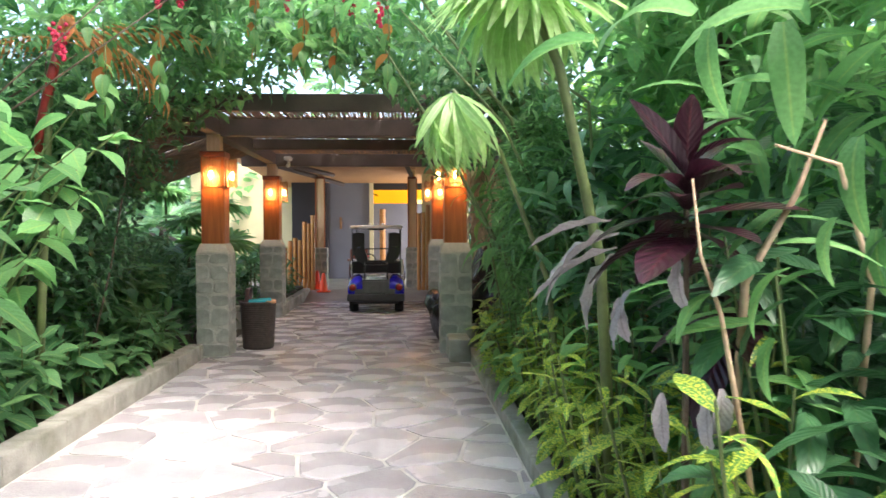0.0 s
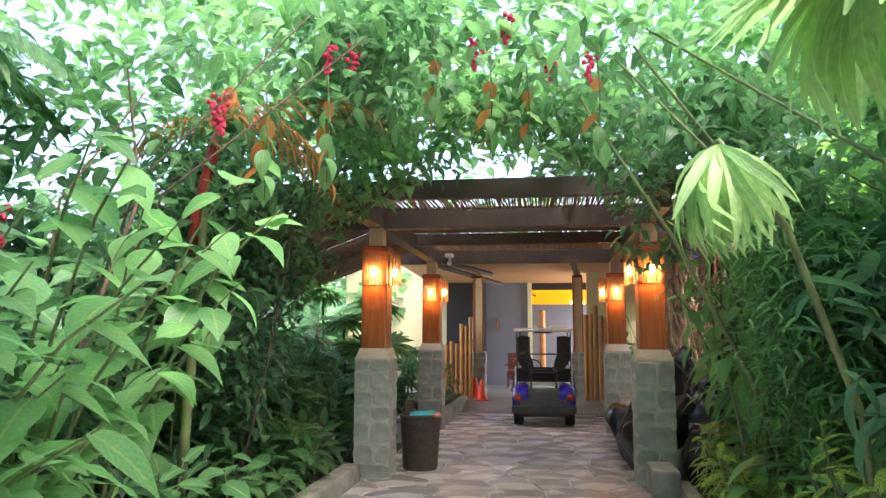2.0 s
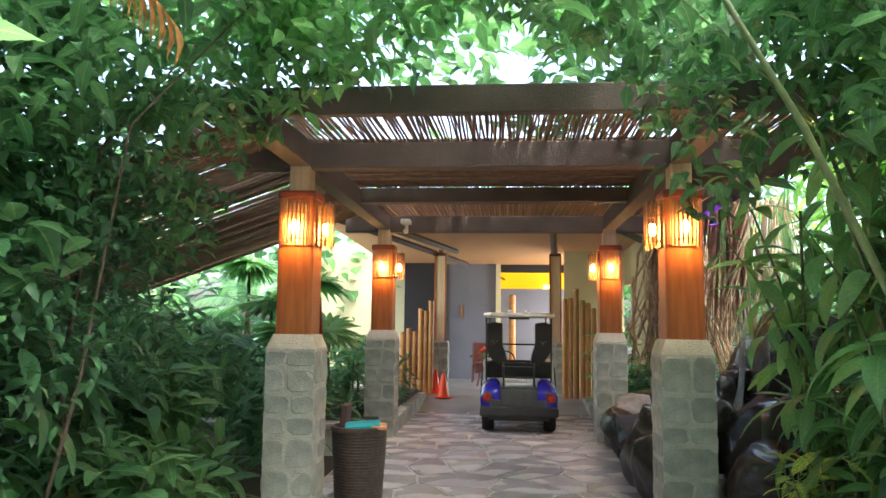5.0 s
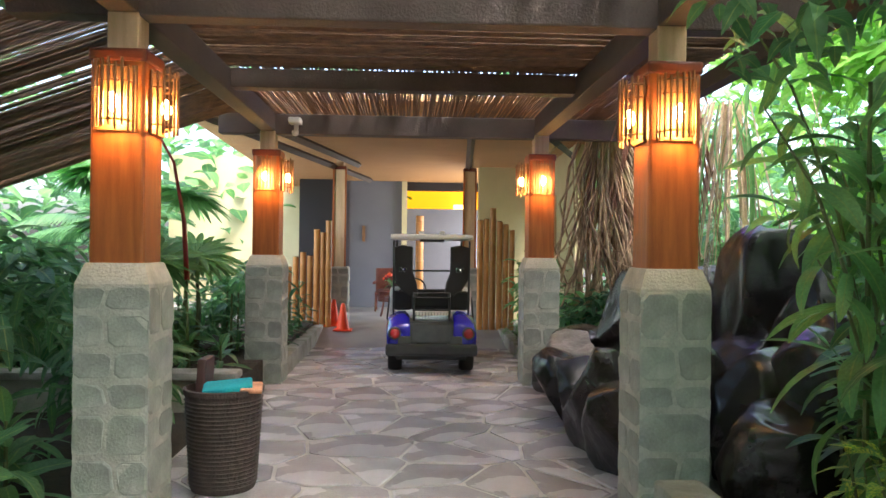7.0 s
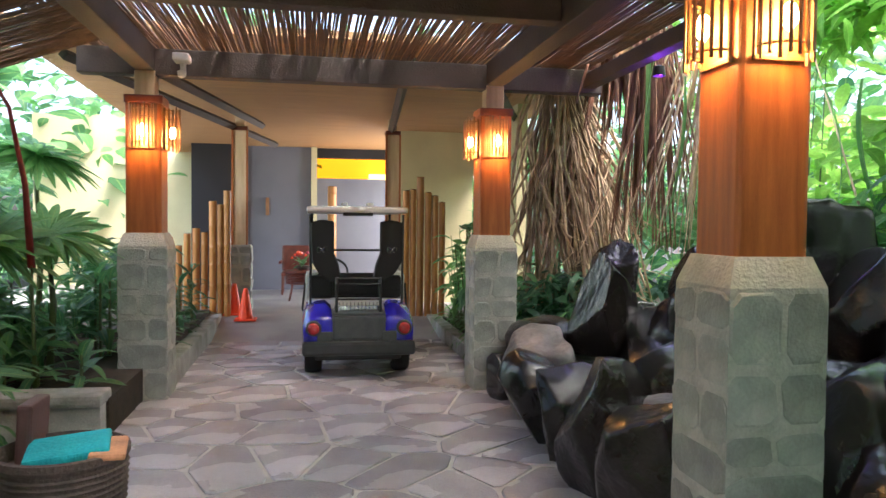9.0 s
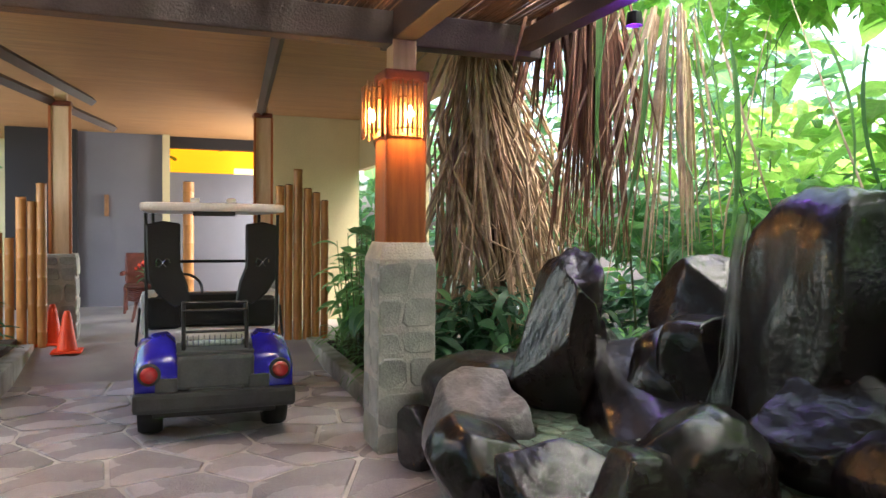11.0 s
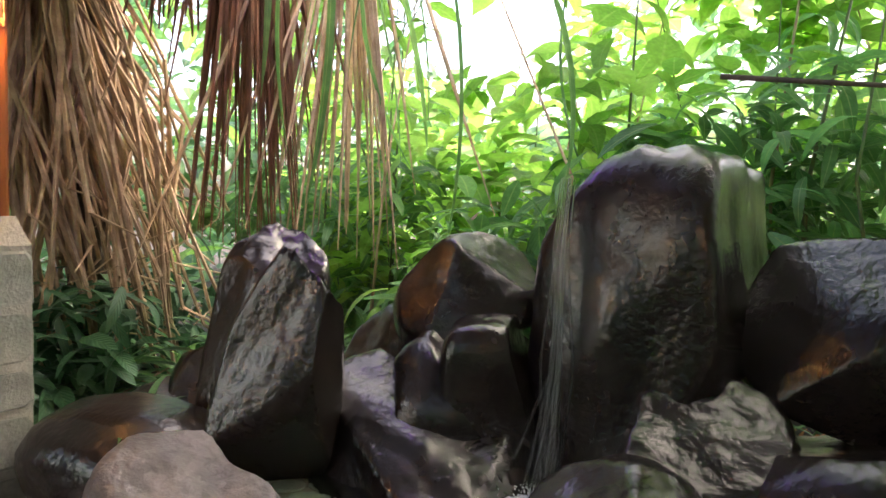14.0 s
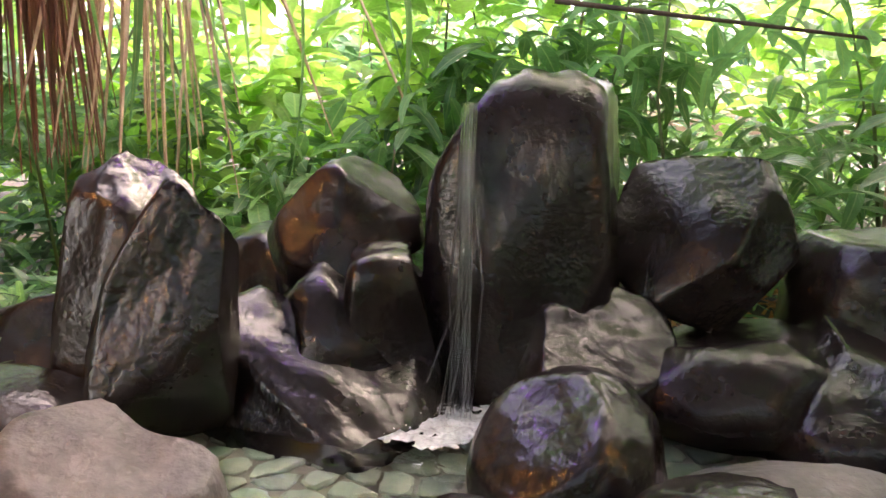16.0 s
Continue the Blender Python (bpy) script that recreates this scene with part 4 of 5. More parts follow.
# ---- wicker basket by the post ----
def towel_basket(x, y):
    top = thing("wicker_basket", (x, y, 0.012), "tall dark wicker basket holding folded towels", "basket")
    bm = lathe([(0.205, 0), (0.215, 0.02), (0.25, 0.62), (0.262, 0.64), (0.262, 0.67), (0.245, 0.675), (0.235, 0.6)], 32, True)
    part("body", bm, WICKER, top)
    for k in range(22):
        r, z = 0.213 + 0.037 * k / 22, 0.04 + k * 0.0265
        part("weave", tube([((r + 0.003 * (j % 2)) * math.cos(2 * math.pi * j / 28), (r + 0.003 * (j % 2)) * math.sin(2 * math.pi * j / 28), z) for j in range(29)], 0.008, 4, False), WICKER, top)
    return top


towel_basket(-1.16, 9.72)
bm = bmesh.new()
add_box(bm, (-0.14, -0.15, 0), (0.18, 0.13, 0.045), 0.015)
tw = part("folded_towel", bm, TEAL)
tw.matrix_world = pose(-1.15, 9.7, 0.66, 3, -4, 12)
tagged(tw, "teal folded towel lying on the wicker basket", "towel")
bm = box((-0.07, -0.13, 0), (0.07, 0.12, 0.03), 0.012)
tw = part("folded_towel", bm, PEACH)
tw.matrix_world = pose(-0.97, 9.68, 0.67, 2, 3, 10)
tagged(tw, "peach folded towel on the wicker basket", "towel")
board = tagged(part("folded_stand", box((-0.03, -0.12, 0), (0.03, 0.12, 0.86), 0.015), BROWNCLOTH), "dark maroon wooden stand leaning by the post", "stand")
board.matrix_world = pose(-1.36, 9.85, 0.0, 0, 3, 0)

cam_box = thing("security_camera", (-1.28, 13.4, 3.0), "small white security camera on the roof beam", "camera")
part("housing", box((-0.07, -0.1, 0.05), (0.07, 0.1, 0.12), 0.02), WHITE, cam_box)
part("bracket", box((-0.02, 0.02, -0.05), (0.02, 0.12, 0.06), 0.005), WHITE, cam_box)
part("dome", lathe([(0.005, -0.09), (0.03, -0.08), (0.04, -0.05), (0.04, -0.03)], 14, True), WHITE, cam_box)

# ---- water garden rocks ----
def rock(at, half, seed, label, turn=0.0, lean=(0, 0), facets=9, material=None, top_cut=None, rough=0.04, name="boulder", taper=0.0, square=0.0, cut=(0.62, 0.86)):
    """A boulder: a ball cut flat by random planes, softened and pitted."""
    r = random.Random(seed)
    bm = bmesh.new()
    bmesh.ops.create_icosphere(bm, subdivisions=5, radius=1.0)
    planes = []
    for _ in range(facets):
        n = Vector((r.gauss(0, 1), r.gauss(0, 1), r.gauss(0, 0.8))).normalized()
        planes.append((n, r.uniform(*cut)))
    if top_cut:
        planes.append((Vector(top_cut[:3]).normalized(), top_cut[3]))
    shift = Vector((seed * 3.7, seed * 1.3, seed * 2.1))
    for v in bm.verts:
        p = v.co.copy()
        if square:
            p = p.lerp(p / (abs(p.x) ** 6 + abs(p.y) ** 6 + abs(p.z) ** 6) ** (1 / 6), square)
        for n, d in planes:
            over = p.dot(n) - d
            if over > 0:
                p -= n * over * 0.97
        p *= 1.16
        p += v.co * (noise.noise(p * 1.6 + shift) * rough * 2.2 + noise.noise(p * 5 + shift) * rough * 0.6 + noise.noise(p * 13 + shift) * rough * 0.2)
        k = 1 - taper * (p.z + 0.2)
        v.co = Vector((p.x * half[0] * k + lean[0] * p.z * half[2], p.y * half[1] * k + lean[1] * p.z * half[2], p.z * half[2]))
    ob = part(name, bm, material or ROCK, smooth=True)
    ob.matrix_world = pose(*at, 0, 0, turn)
    return tagged(ob, label, "rock", "water garden rocks")


WET = "wet black basalt boulder in the water garden"
rock((3.3, 11.22, 0.94), (0.36, 0.385, 0.80), 3, "tall upright black basalt rock with water running down it", -3, (0.05, 0.0), 5, taper=0.02, square=0.85, cut=(0.84, 1.0), rough=0.045, top_cut=(0.12, 0.06, 1, 0.9))
rock((2.95, 10.95, 0.62), (0.3, 0.36, 0.34), 21, WET, 20, facets=7)
rock((2.58, 12.78, 0.95), (0.34, 0.34, 0.72), 5, "pointed wet black rock with a split crest", 10, (0.06, -0.12), 12, taper=0.45, cut=(0.5, 0.78), rough=0.03)
rock((2.38, 12.48, 0.85), (0.30, 0.3, 0.62), 8, "leaning black rock with a pale crest", -15, (0.1, -0.22), 12, taper=0.4, cut=(0.5, 0.8), rough=0.03)
rock((2.66, 12.0, 0.5), (0.36, 0.5, 0.42), 13, "sloping wet black slab with water on it", -12, (0.1, 0.25), 6, top_cut=(-0.5, -0.6, 1, 0.5))
rock((3.12, 12.02, 1.15), (0.28, 0.30, 0.30), 17, "rounded brown-black boulder above the pool", 30, facets=11, cut=(0.5, 0.8), rough=0.025)
rock((3.0, 12.0, 0.66), (0.36, 0.4, 0.4), 19, WET, 30)
rock((2.9, 11.78, 0.78), (0.19, 0.2, 0.32), 23, WET, 30, facets=6, square=0.7, cut=(0.7, 0.95), rough=0.02)
rock((2.12, 10.36, 0.49), (0.27, 0.42, 0.17), 71, "pale grey flat stone on the pool edge", 12, facets=6, top_cut=(0, 0, 1, 0.6), material=DRYROCK)
rock((3.28, 10.42, 1.10), (0.32, 0.38, 0.42), 29, "angular brown-black boulder with a pointed foot", 15, facets=13, taper=-0.38, square=0.0, cut=(0.46, 0.74), rough=0.025)
rock((3.1, 10.3, 0.58), (0.42, 0.5, 0.3), 31, WET, 15, facets=6)
rock((3.35, 9.65, 0.85), (0.42, 0.42, 0.5), 37, "flat-topped grey-brown boulder by the pool", 35, facets=7, top_cut=(0, 0, 1, 0.6))
rock((2.22, 10.98, 0.52), (0.31, 0.29, 0.31), 41, "round wet black boulder in the pool", 0, facets=3, rough=0.04)
rock((2.05, 13.0, 0.52), (0.32, 0.45, 0.22), 43, WET, 10, facets=6)
rock((1.80, 12.38, 0.30), (0.28, 0.36, 0.46), 47, "grey flat-topped rock on the pool edge", 25, facets=7, top_cut=(-0.2, -0.2, 1, 0.72), material=DRYROCK)
for i, (x, y, hx, hy, hz) in enumerate(((1.68, 13.05, 0.2, 0.24, 0.24), (1.64, 11.8, 0.28, 0.34, 0.35), (1.66, 11.22, 0.28, 0.35, 0.36), (1.66, 10.62, 0.32, 0.36, 0.42), (1.7, 10.05, 0.3, 0.34, 0.42), (1.95, 9.7, 0.3, 0.3, 0.5))):
    rock((x, y, hz * 0.86), (hx, hy, hz), 53 + 4 * i, "black basalt rock on the edge of the path", i * 40, (-0.05, 0.16), 13, cut=(0.52, 0.8), rough=0.03)
for i, (x, y, z, s) in enumerate(((2.4, 9.55, 0.5, 0.42), (2.75, 9.2, 0.6, 0.45), (2.3, 9.0, 0.3, 0.35), (2.9, 9.9, 0.5, 0.4), (3.6, 12.6, 0.6, 0.4), (2.9, 13.2, 0.45, 0.4), (2.6, 13.5, 0.3, 0.3))):
    rock((x, y, z), (s, s, s * 1.1), 90 + 3 * i, WET, i * 50)

spot = thing("spotlight", (2.76, 12.3, 3.0), "small black garden spotlight with a violet bulb under the beam", "spotlight")
part("housing", lathe([(0.02, -0.01), (0.045, -0.02), (0.055, -0.1), (0.05, -0.1), (0.04, -0.04)], 16), STEEL, spot)
lamp("spotlight_bulb", (2.76, 12.3, 2.86), 1.1, (0.35, 0.05, 1.0), 0.04)
structure("pool_floor", box((1.75, 9.4, -0.02), (3.2, 13.2, 0.36)), KERB, "pale floor of the pool", "pool floor")
bm = bmesh.new()
bmesh.ops.create_grid(bm, x_segments=90, y_segments=160, size=1.0, matrix=Matrix.Translation((2.45, 11.3, 0.5)) @ Matrix.Diagonal((0.72, 1.85, 1, 1)))
for v in bm.verts:
    d = math.hypot(v.co.x - 2.62, v.co.y - 11.45)
    v.co.z += noise.noise(v.co * 9) * 0.006 + 0.012 * math.exp(-d * 2.2) * math.sin(d * 42) + noise.noise(v.co * 26) * 0.012 * math.exp(-d * 2.5)
structure("water", bm, WATER, "clear rippling pool water", "water")
bm = bmesh.new()
pool = thing("pool_bed", (0, 0, 0), "green and grey flat stones on the pool floor", "pool bed", kind="structure")
for poly in cells(1.3, 3.6, 0.15, 0.008, rng, 0.34):
    pb, (cx, cy) = stone_piece(poly, 0.02, rng, 0.6)
    st = part("stone", pb, PEBBLE, pool)
    st.matrix_local = Matrix.Translation((1.82 + cx, 9.5 + cy, 0.362))
bm = bmesh.new()
for i in range(18):
    yy = 11.44 + rng.gauss(0, 0.022)
    xx = 2.84 + rng.uniform(-0.03, 0.04)
    x2 = xx - rng.uniform(0.08, 0.2)
    add_tube(bm, [(xx + 0.02, yy, 1.72), (xx - 0.03, yy, 1.45), (xx - 0.06, yy + rng.gauss(0, 0.02), 1.0), (x2, yy + rng.gauss(0, 0.05), 0.5)], [0.002, 0.0045, 0.005, 0.009], 5, False)
tagged(part("waterfall", bm, clear("falling_water", (0.97, 0.99, 1.0), 0.2), smooth=True), "thin stream of water falling down the tall rock", "waterfall", kind="stuff")
bm = bmesh.new()
bmesh.ops.create_grid(bm, x_segments=110, y_segments=150, size=1.0, matrix=Matrix.Translation((2.46, 11.45, 0.515)) @ Matrix.Diagonal((0.36, 0.5, 1, 1)))
for v in bm.verts:
    v.co.z += 0.012 * noise.noise(v.co * 18) + 0.007 * noise.noise(v.co * 45)
thin = []
for f in bm.faces:
    c = f.calc_center_median()
    d = math.hypot((c.x - 2.58) / 0.36, (c.y - 11.45) / 0.45)
    if 0.75 - d + 0.5 * noise.noise(c * 11) + 0.35 * noise.noise(c * 30) < 0.2:
        thin.append(f)
bmesh.ops.delete(bm, geom=thin, context="FACES")
for i in range(260):
    a, d = rng.uniform(0, 6.28), abs(rng.gauss(0, 0.14))
    bmesh.ops.create_icosphere(bm, subdivisions=1, radius=rng.uniform(0.0015, 0.004), matrix=Matrix.Translation((2.58 + d * math.cos(a), 11.45 + d * math.sin(a) * 1.3, 0.51 + rng.uniform(0, 0.09) * math.exp(-d * 6))))
tagged(part("splash", bm, FOAM), "white foam where the water falls into the pool", "foam", kind="stuff")


# ---- planting ----
rng = random.Random(11)
# far woods that close the view all round
def ring_spot(r0, r1, z0, z1):
    def spot(r):
        a, d = r.uniform(0, 6.28), r.uniform(r0, r1)
        lump = noise.noise(Vector((math.cos(a) * 4, math.sin(a) * 4, d * 0.4)))
        return d * math.cos(a), 8 + d * math.sin(a) * 1.25, z0 + (z1 * (0.75 + 0.6 * lump) - z0) * r.random() ** 1.1
    return spot


foliage("far_woods", "dense tropical trees closing the garden", "woods", 15000, ring_spot(13, 19, 0, 7.5), BROAD, (0.4, 0.8), GREEN, rng)
# Upper crowns repeat the woods in a lighter leaf, sunlight put into the colour.
foliage("far_woods", "tropical tree crowns behind the garden, lighter green for sunlight", "woods", 5000, ring_spot(12, 16, 2.5, 7.5), BROAD, (0.3, 0.6), LIGHT, rng)

# hedge masses beside the path
left = clumps(rng, 46, (-5.2, -2.5), (-1.5, 8.6), (0.3, 2.0), (0.4, 0.75))
foliage("hedge", "dark green shrubs crowding beside the path", "shrubs", 6500, clump_spot(left), LANCE, (0.2, 0.4), DEEP, rng)
left = clumps(rng, 40, (-4.8, -2.4), (-1.0, 8.0), (0.6, 2.6), (0.4, 0.8))
foliage("hedge", "green broad-leaved shrubs beside the path", "shrubs", 4200, clump_spot(left), BROAD, (0.14, 0.3), GREEN, rng)
left = clumps(rng, 26, (-5.5, -2.6), (0, 8.2), (2.6, 4.6), (0.5, 1.0))
foliage("hedge", "leafy tree crowns leaning over the path", "tree crown", 3600, clump_spot(left), BROAD, (0.14, 0.28), GREEN, rng)
right = clumps(rng, 50, (2.35, 4.8), (0.6, 8.0), (0.3, 2.4), (0.4, 0.75))
foliage("hedge", "dark green shrubs crowding beside the path", "shrubs", 6000, clump_spot(right), LANCE, (0.2, 0.42), DEEP, rng)
right = clumps(rng, 34, (2.3, 5.0), (0.8, 8.4), (1.2, 3.6), (0.4, 0.8))
foliage("hedge", "green broad-leaved shrubs beside the path", "shrubs", 3800, clump_spot(right), LANCE, (0.2, 0.42), LIGHT, rng)
right = clumps(rng, 18, (3.0, 5.5), (3.2, 8.4), (3.2, 4.6), (0.5, 0.9))
# The lighter leaf colour stands for sun on these crowns.
foliage("hedge", "leaves of trees above the path, lighter green for sunlight", "tree crown", 1500, clump_spot(right), LANCE, (0.25, 0.5), LIGHT, rng)

# the leafy arch across the path
def arch_spot(r):
    a = r.uniform(-0.15, 3.3)
    y = r.uniform(5.0, 7.9)
    k = r.uniform(0.92, 1.32)
    lump = noise.noise(Vector((a * 2.2, y * 1.1, 3.0)))
    return 2.75 * k * math.cos(a), y, 1.5 + (2.05 + 0.45 * lump) * k * max(math.sin(a), -0.1)


foliage("leafy_arch", "dark climbing shrub arching over the path", "climber", 4200, arch_spot, SMALLB, (0.1, 0.2), GREEN, rng)


def high_spot(r):
    x, y = r.uniform(-4.2, 4.2), r.uniform(4.2, 8.2)
    lump = noise.noise(Vector((x * 0.9, y * 0.9, 1.0)))
    return x, y, 4.0 + 0.9 * lump + r.uniform(-0.3, 1.1)


# Top of the arch in the paler leaf, as if the sun struck it.
foliage("leafy_arch", "light green climber over the path, pale tone for sunlight", "climber", 3000, high_spot, SMALLB, (0.12, 0.26), LIGHT, rng)
# small dark twiggy tree beside the walkway
foliage("tree_crown", "small-leaved dark tree beside the walkway", "tree crown", 3600, clump_spot(clumps(rng, 14, (-3.0, -2.2), (5.8, 8.0), (1.5, 3.2), (0.35, 0.6))), SMALLB, (0.06, 0.12), DEEP, rng)


def branch(name, pts, r0, material=BARK, label="slender brown branch among the leaves", category="branch"):
    n = len(pts)
    return tagged(part(name, tube(pts, [r0 * (1 - 0.7 * i / (n - 1)) for i in range(n)], 7), material, smooth=True), label, category)


for i in range(10):
    x, y = rng.uniform(-3.4, -2.2), rng.uniform(4.6, 8.2)
    branch("branch", [(x, y, 0.05), (x + rng.uniform(-0.2, 0.3), y, 1.3), (x + rng.uniform(-0.2, 0.9), y + rng.uniform(-0.3, 0.3), 2.6), (x + rng.uniform(0.2, 2.2), y + rng.uniform(-0.5, 0.5), 3.5)], rng.uniform(0.012, 0.03))
for i in range(8):
    x, y = rng.uniform(2.2, 3.2), rng.uniform(4.4, 8.0)
    branch("branch", [(x, y, 0.05), (x + rng.uniform(-0.2, 0.2), y, 1.4), (x - rng.uniform(0.0, 0.6), y + rng.uniform(-0.3, 0.3), 2.7), (x - rng.uniform(0.2, 1.8), y + rng.uniform(-0.5, 0.5), 3.7)], rng.uniform(0.015, 0.035), STEM, "long green stem leaning over the path", "stem")
branch("branch", [(2.35, 6.2, 0.1), (1.9, 6.0, 1.4), (1.35, 5.8, 2.4), (0.7, 5.6, 3.4)], 0.028, STEM, "long bare green stem leaning over the path", "stem")
branch("branch", [(2.6, 5.4, 0.1), (2.2, 5.3, 1.7), (1.75, 5.2, 2.6), (0.9, 5.1, 3.5)], 0.022, STEM, "long bare green stem leaning over the path", "stem")

foliage("leafy_arch", "dark green climber hanging over the walkway roof", "climber", 4400, clump_spot(clumps(rng, 12, (1.1, 3.0), (6.2, 7.8), (2.5, 3.7), (0.3, 0.55)) + clumps(rng, 13, (-3.2, -1.5), (6.2, 7.8), (2.3, 3.6), (0.35, 0.6)) + clumps(rng, 8, (-1.6, 1.6), (5.4, 7.4), (3.45, 4.2), (0.3, 0.5))), SMALLB, (0.1, 0.2), GREEN, rng)
# Paler leaves again carry the sunlight in their colour.
foliage("tree_crown", "high leaves above the path, lighter green for sunlight", "tree crown", 3500, clump_spot(clumps(rng, 26, (-5, 5), (8.5, 12), (4.6, 7.0), (0.5, 1.0))), BROAD, (0.18, 0.36), LIGHT, rng)
for i in range(16):
    bush((2.3 + rng.uniform(0, 0.35), 0.9 + i * 0.46, 0.08), "green broad-leaved shrub behind the crotons", "shrub", "light_l", LANCE, LIGHT, 5, 7, (0.25, 0.42), rng.uniform(1.1, 2.2), 0.35, rng, "tall shrubs")
# Canopy out of view, added to keep sky and sun off the near paving.
foliage("tree_crown", "unseen leaf canopy added to shade the near path", "tree crown", 6400, clump_spot(clumps(rng, 46, (-4.0, 2.6), (-5.5, 2.0), (4.6, 6.4), (0.6, 1.0))), BROAD, (0.22, 0.42), GREEN, rng)
# Deep green leaves added to make the gap left of the walkway dark.
foliage("side_wood", "dark leaf mass added for the shade beside the walkway roof", "woods", 2600, clump_spot(clumps(rng, 26, (-9.0, -5.4), (8.0, 13.0), (0.4, 2.4), (0.5, 0.9))), LANCE, (0.3, 0.55), DEEP, rng)
foliage("roof_vine", "green vine lying over the walkway roof edge", "climber", 2600, clump_spot(clumps(rng, 22, (-2.8, 2.8), (6.8, 8.0), (3.5, 4.2), (0.28, 0.5))), SMALLB, (0.12, 0.24), LIGHT, rng)
foliage("roof_vine", "green vine growing over the reed roof", "climber", 1400, clump_spot(clumps(rng, 16, (-3.4, 3.4), (8.2, 12.5), (3.8, 4.9), (0.3, 0.6))), BROAD, (0.14, 0.28), GREEN, rng)
foliage("shade_thicket", "dark plants in the shade beside the walkway", "plants", 4200, clump_spot(clumps(rng, 40, (-5.2, -2.2), (7.4, 11.8), (0.2, 1.5), (0.25, 0.5))), LANCE, (0.22, 0.42), GREEN, rng)
# hanging sprays under the arch
for x, y, z, n, sz in ((0.05, 5.6, 3.05, 7, 0.2), (0.32, 5.7, 3.0, 6, 0.18), (-0.35, 5.5, 3.2, 7, 0.18), (0.8, 5.2, 2.9, 6, 0.2), (-1.0, 5.0, 2.75, 9, 0.2), (-1.35, 4.8, 2.6, 9, 0.22)):
    sp = thing("hanging_spray", (x, y, z + 0.4), "leafy spray hanging from the arch", "spray", "hanging sprays")
    part("stem", tube([(0, 0, 0.3), (0.02, 0, 0), (0.0, 0.02, -0.45)], 0.006, 5), STEM, sp)
    for i in range(n):
        lf = new("leaf", leaf_mesh("light_b" if i % 3 else "dry_b", BROAD, LIGHT if i % 3 else DRYLEAF)[i % 3])
        lf.parent = sp
        lf.matrix_local = turned(0, 0, 0.1 - 0.5 * i / n, i * 2.4, rng.uniform(-1.2, -0.4), 0, sz * rng.uniform(0.7, 1.1))

# low broad-leaved shrubs along the kerbs, each leaf a part
for i in range(15):
    y = 1.2 + i * 0.5
    bush((-2.08 - rng.uniform(0, 0.25), y, 0.12), "low shrub with large fresh green leaves beside the kerb", "shrub", "green_b", BROAD, GREEN, 6, 8, (0.2, 0.34), rng.uniform(0.45, 0.85), 0.34, rng, "kerb shrubs")
for i in range(9):
    y = 2.4 + i * 0.62
    bush((-2.5 - rng.uniform(0, 0.3), y, 0.12), "upright shrub with broad light green leaves", "shrub", "light_b", BROAD, LIGHT, 5, 7, (0.2, 0.34), rng.uniform(1.3, 2.1), 0.4, rng, "tall shrubs")
for y, n in ((2.3, 9), (2.9, 9), (3.6, 8), (4.3, 6)):
    tips = [(rng.uniform(-1.75, -1.0), y + rng.uniform(-0.35, 0.35), rng.uniform(1.1, 2.75)) for _ in range(n)]
    arching((-2.15, y, 0.12), tips, "leaning branches with large pale green leaves", "shrub", "wide_b", [blade(1, 0.58, 0.35, 0.12, 7), blade(1, 0.52, 0.6, 0.2, 7), blade(1, 0.62, 0.2, 0.1, 7, wavy=0.04)], LIGHT, 7, (0.24, 0.38), rng, "leaning shrubs")
for i in range(8):
    rosette((-2.15 - rng.uniform(0, 0.4), 5.2 + i * 0.48, 0.12), "green spear-leaved plant at the kerb", "plant", "green_l", LANCE, GREEN, 16, (0.4, 0.6), rng, (0.0, 1.2), 0.4, "spear-leaved plants")
rosette((-2.0, 4.2, 0.12), "slender bright green upright plant", "plant", "light_l", LANCE, LIGHT, 7, (0.35, 0.5), rng, (0.5, 1.5), 0.7)
for i in range(16):
    y = 0.7 + i * 0.46
    bush((1.98 + rng.uniform(0, 0.12), y, 0.08), "croton shrub with yellow-spotted green leaves", "shrub", "croton", LANCE, CROTON, 8, 10, (0.17, 0.27), rng.uniform(0.85, 1.3) if i < 9 else rng.uniform(0.6, 0.95), 0.34, rng, "croton shrubs")
for i in range(7):
    y = 4.6 + i * 0.55
    rosette((2.15 + rng.uniform(0, 0.3), y, 0.08), "green ginger plant with broad arching leaves", "plant", "light_l", LANCE, LIGHT, 14, (0.35, 0.6), rng, (-0.3, 1.1), rng.uniform(0.9, 1.6), "ginger plants", first=0.3)
rosette((2.0, 6.3, 0.08), "plant with long hanging oval leaves", "plant", "oval_l", [blade(1, 0.3, 0.5, 0.2, 8), blade(1, 0.34, 0.8, 0.25, 8)], LIGHT, 13, (0.45, 0.62), rng, (-1.25, 0.3), 1.5, first=0.85, lean=(-0.22, 0))
for i in range(5):
    rosette((2.0 + rng.uniform(0, 0.5), 6.0 + i * 0.5, 0.08), "tall green ginger with long arching leaves", "plant", "green_g", [blade(1, 0.16, 0.7, 0.3, 7, "lance"), blade(1, 0.13, 1.1, 0.3, 7, "lance")], STRAP, 20, (0.4, 0.7), rng, (-0.5, 1.2), rng.uniform(1.7, 2.9), "ginger plants", first=0.2)
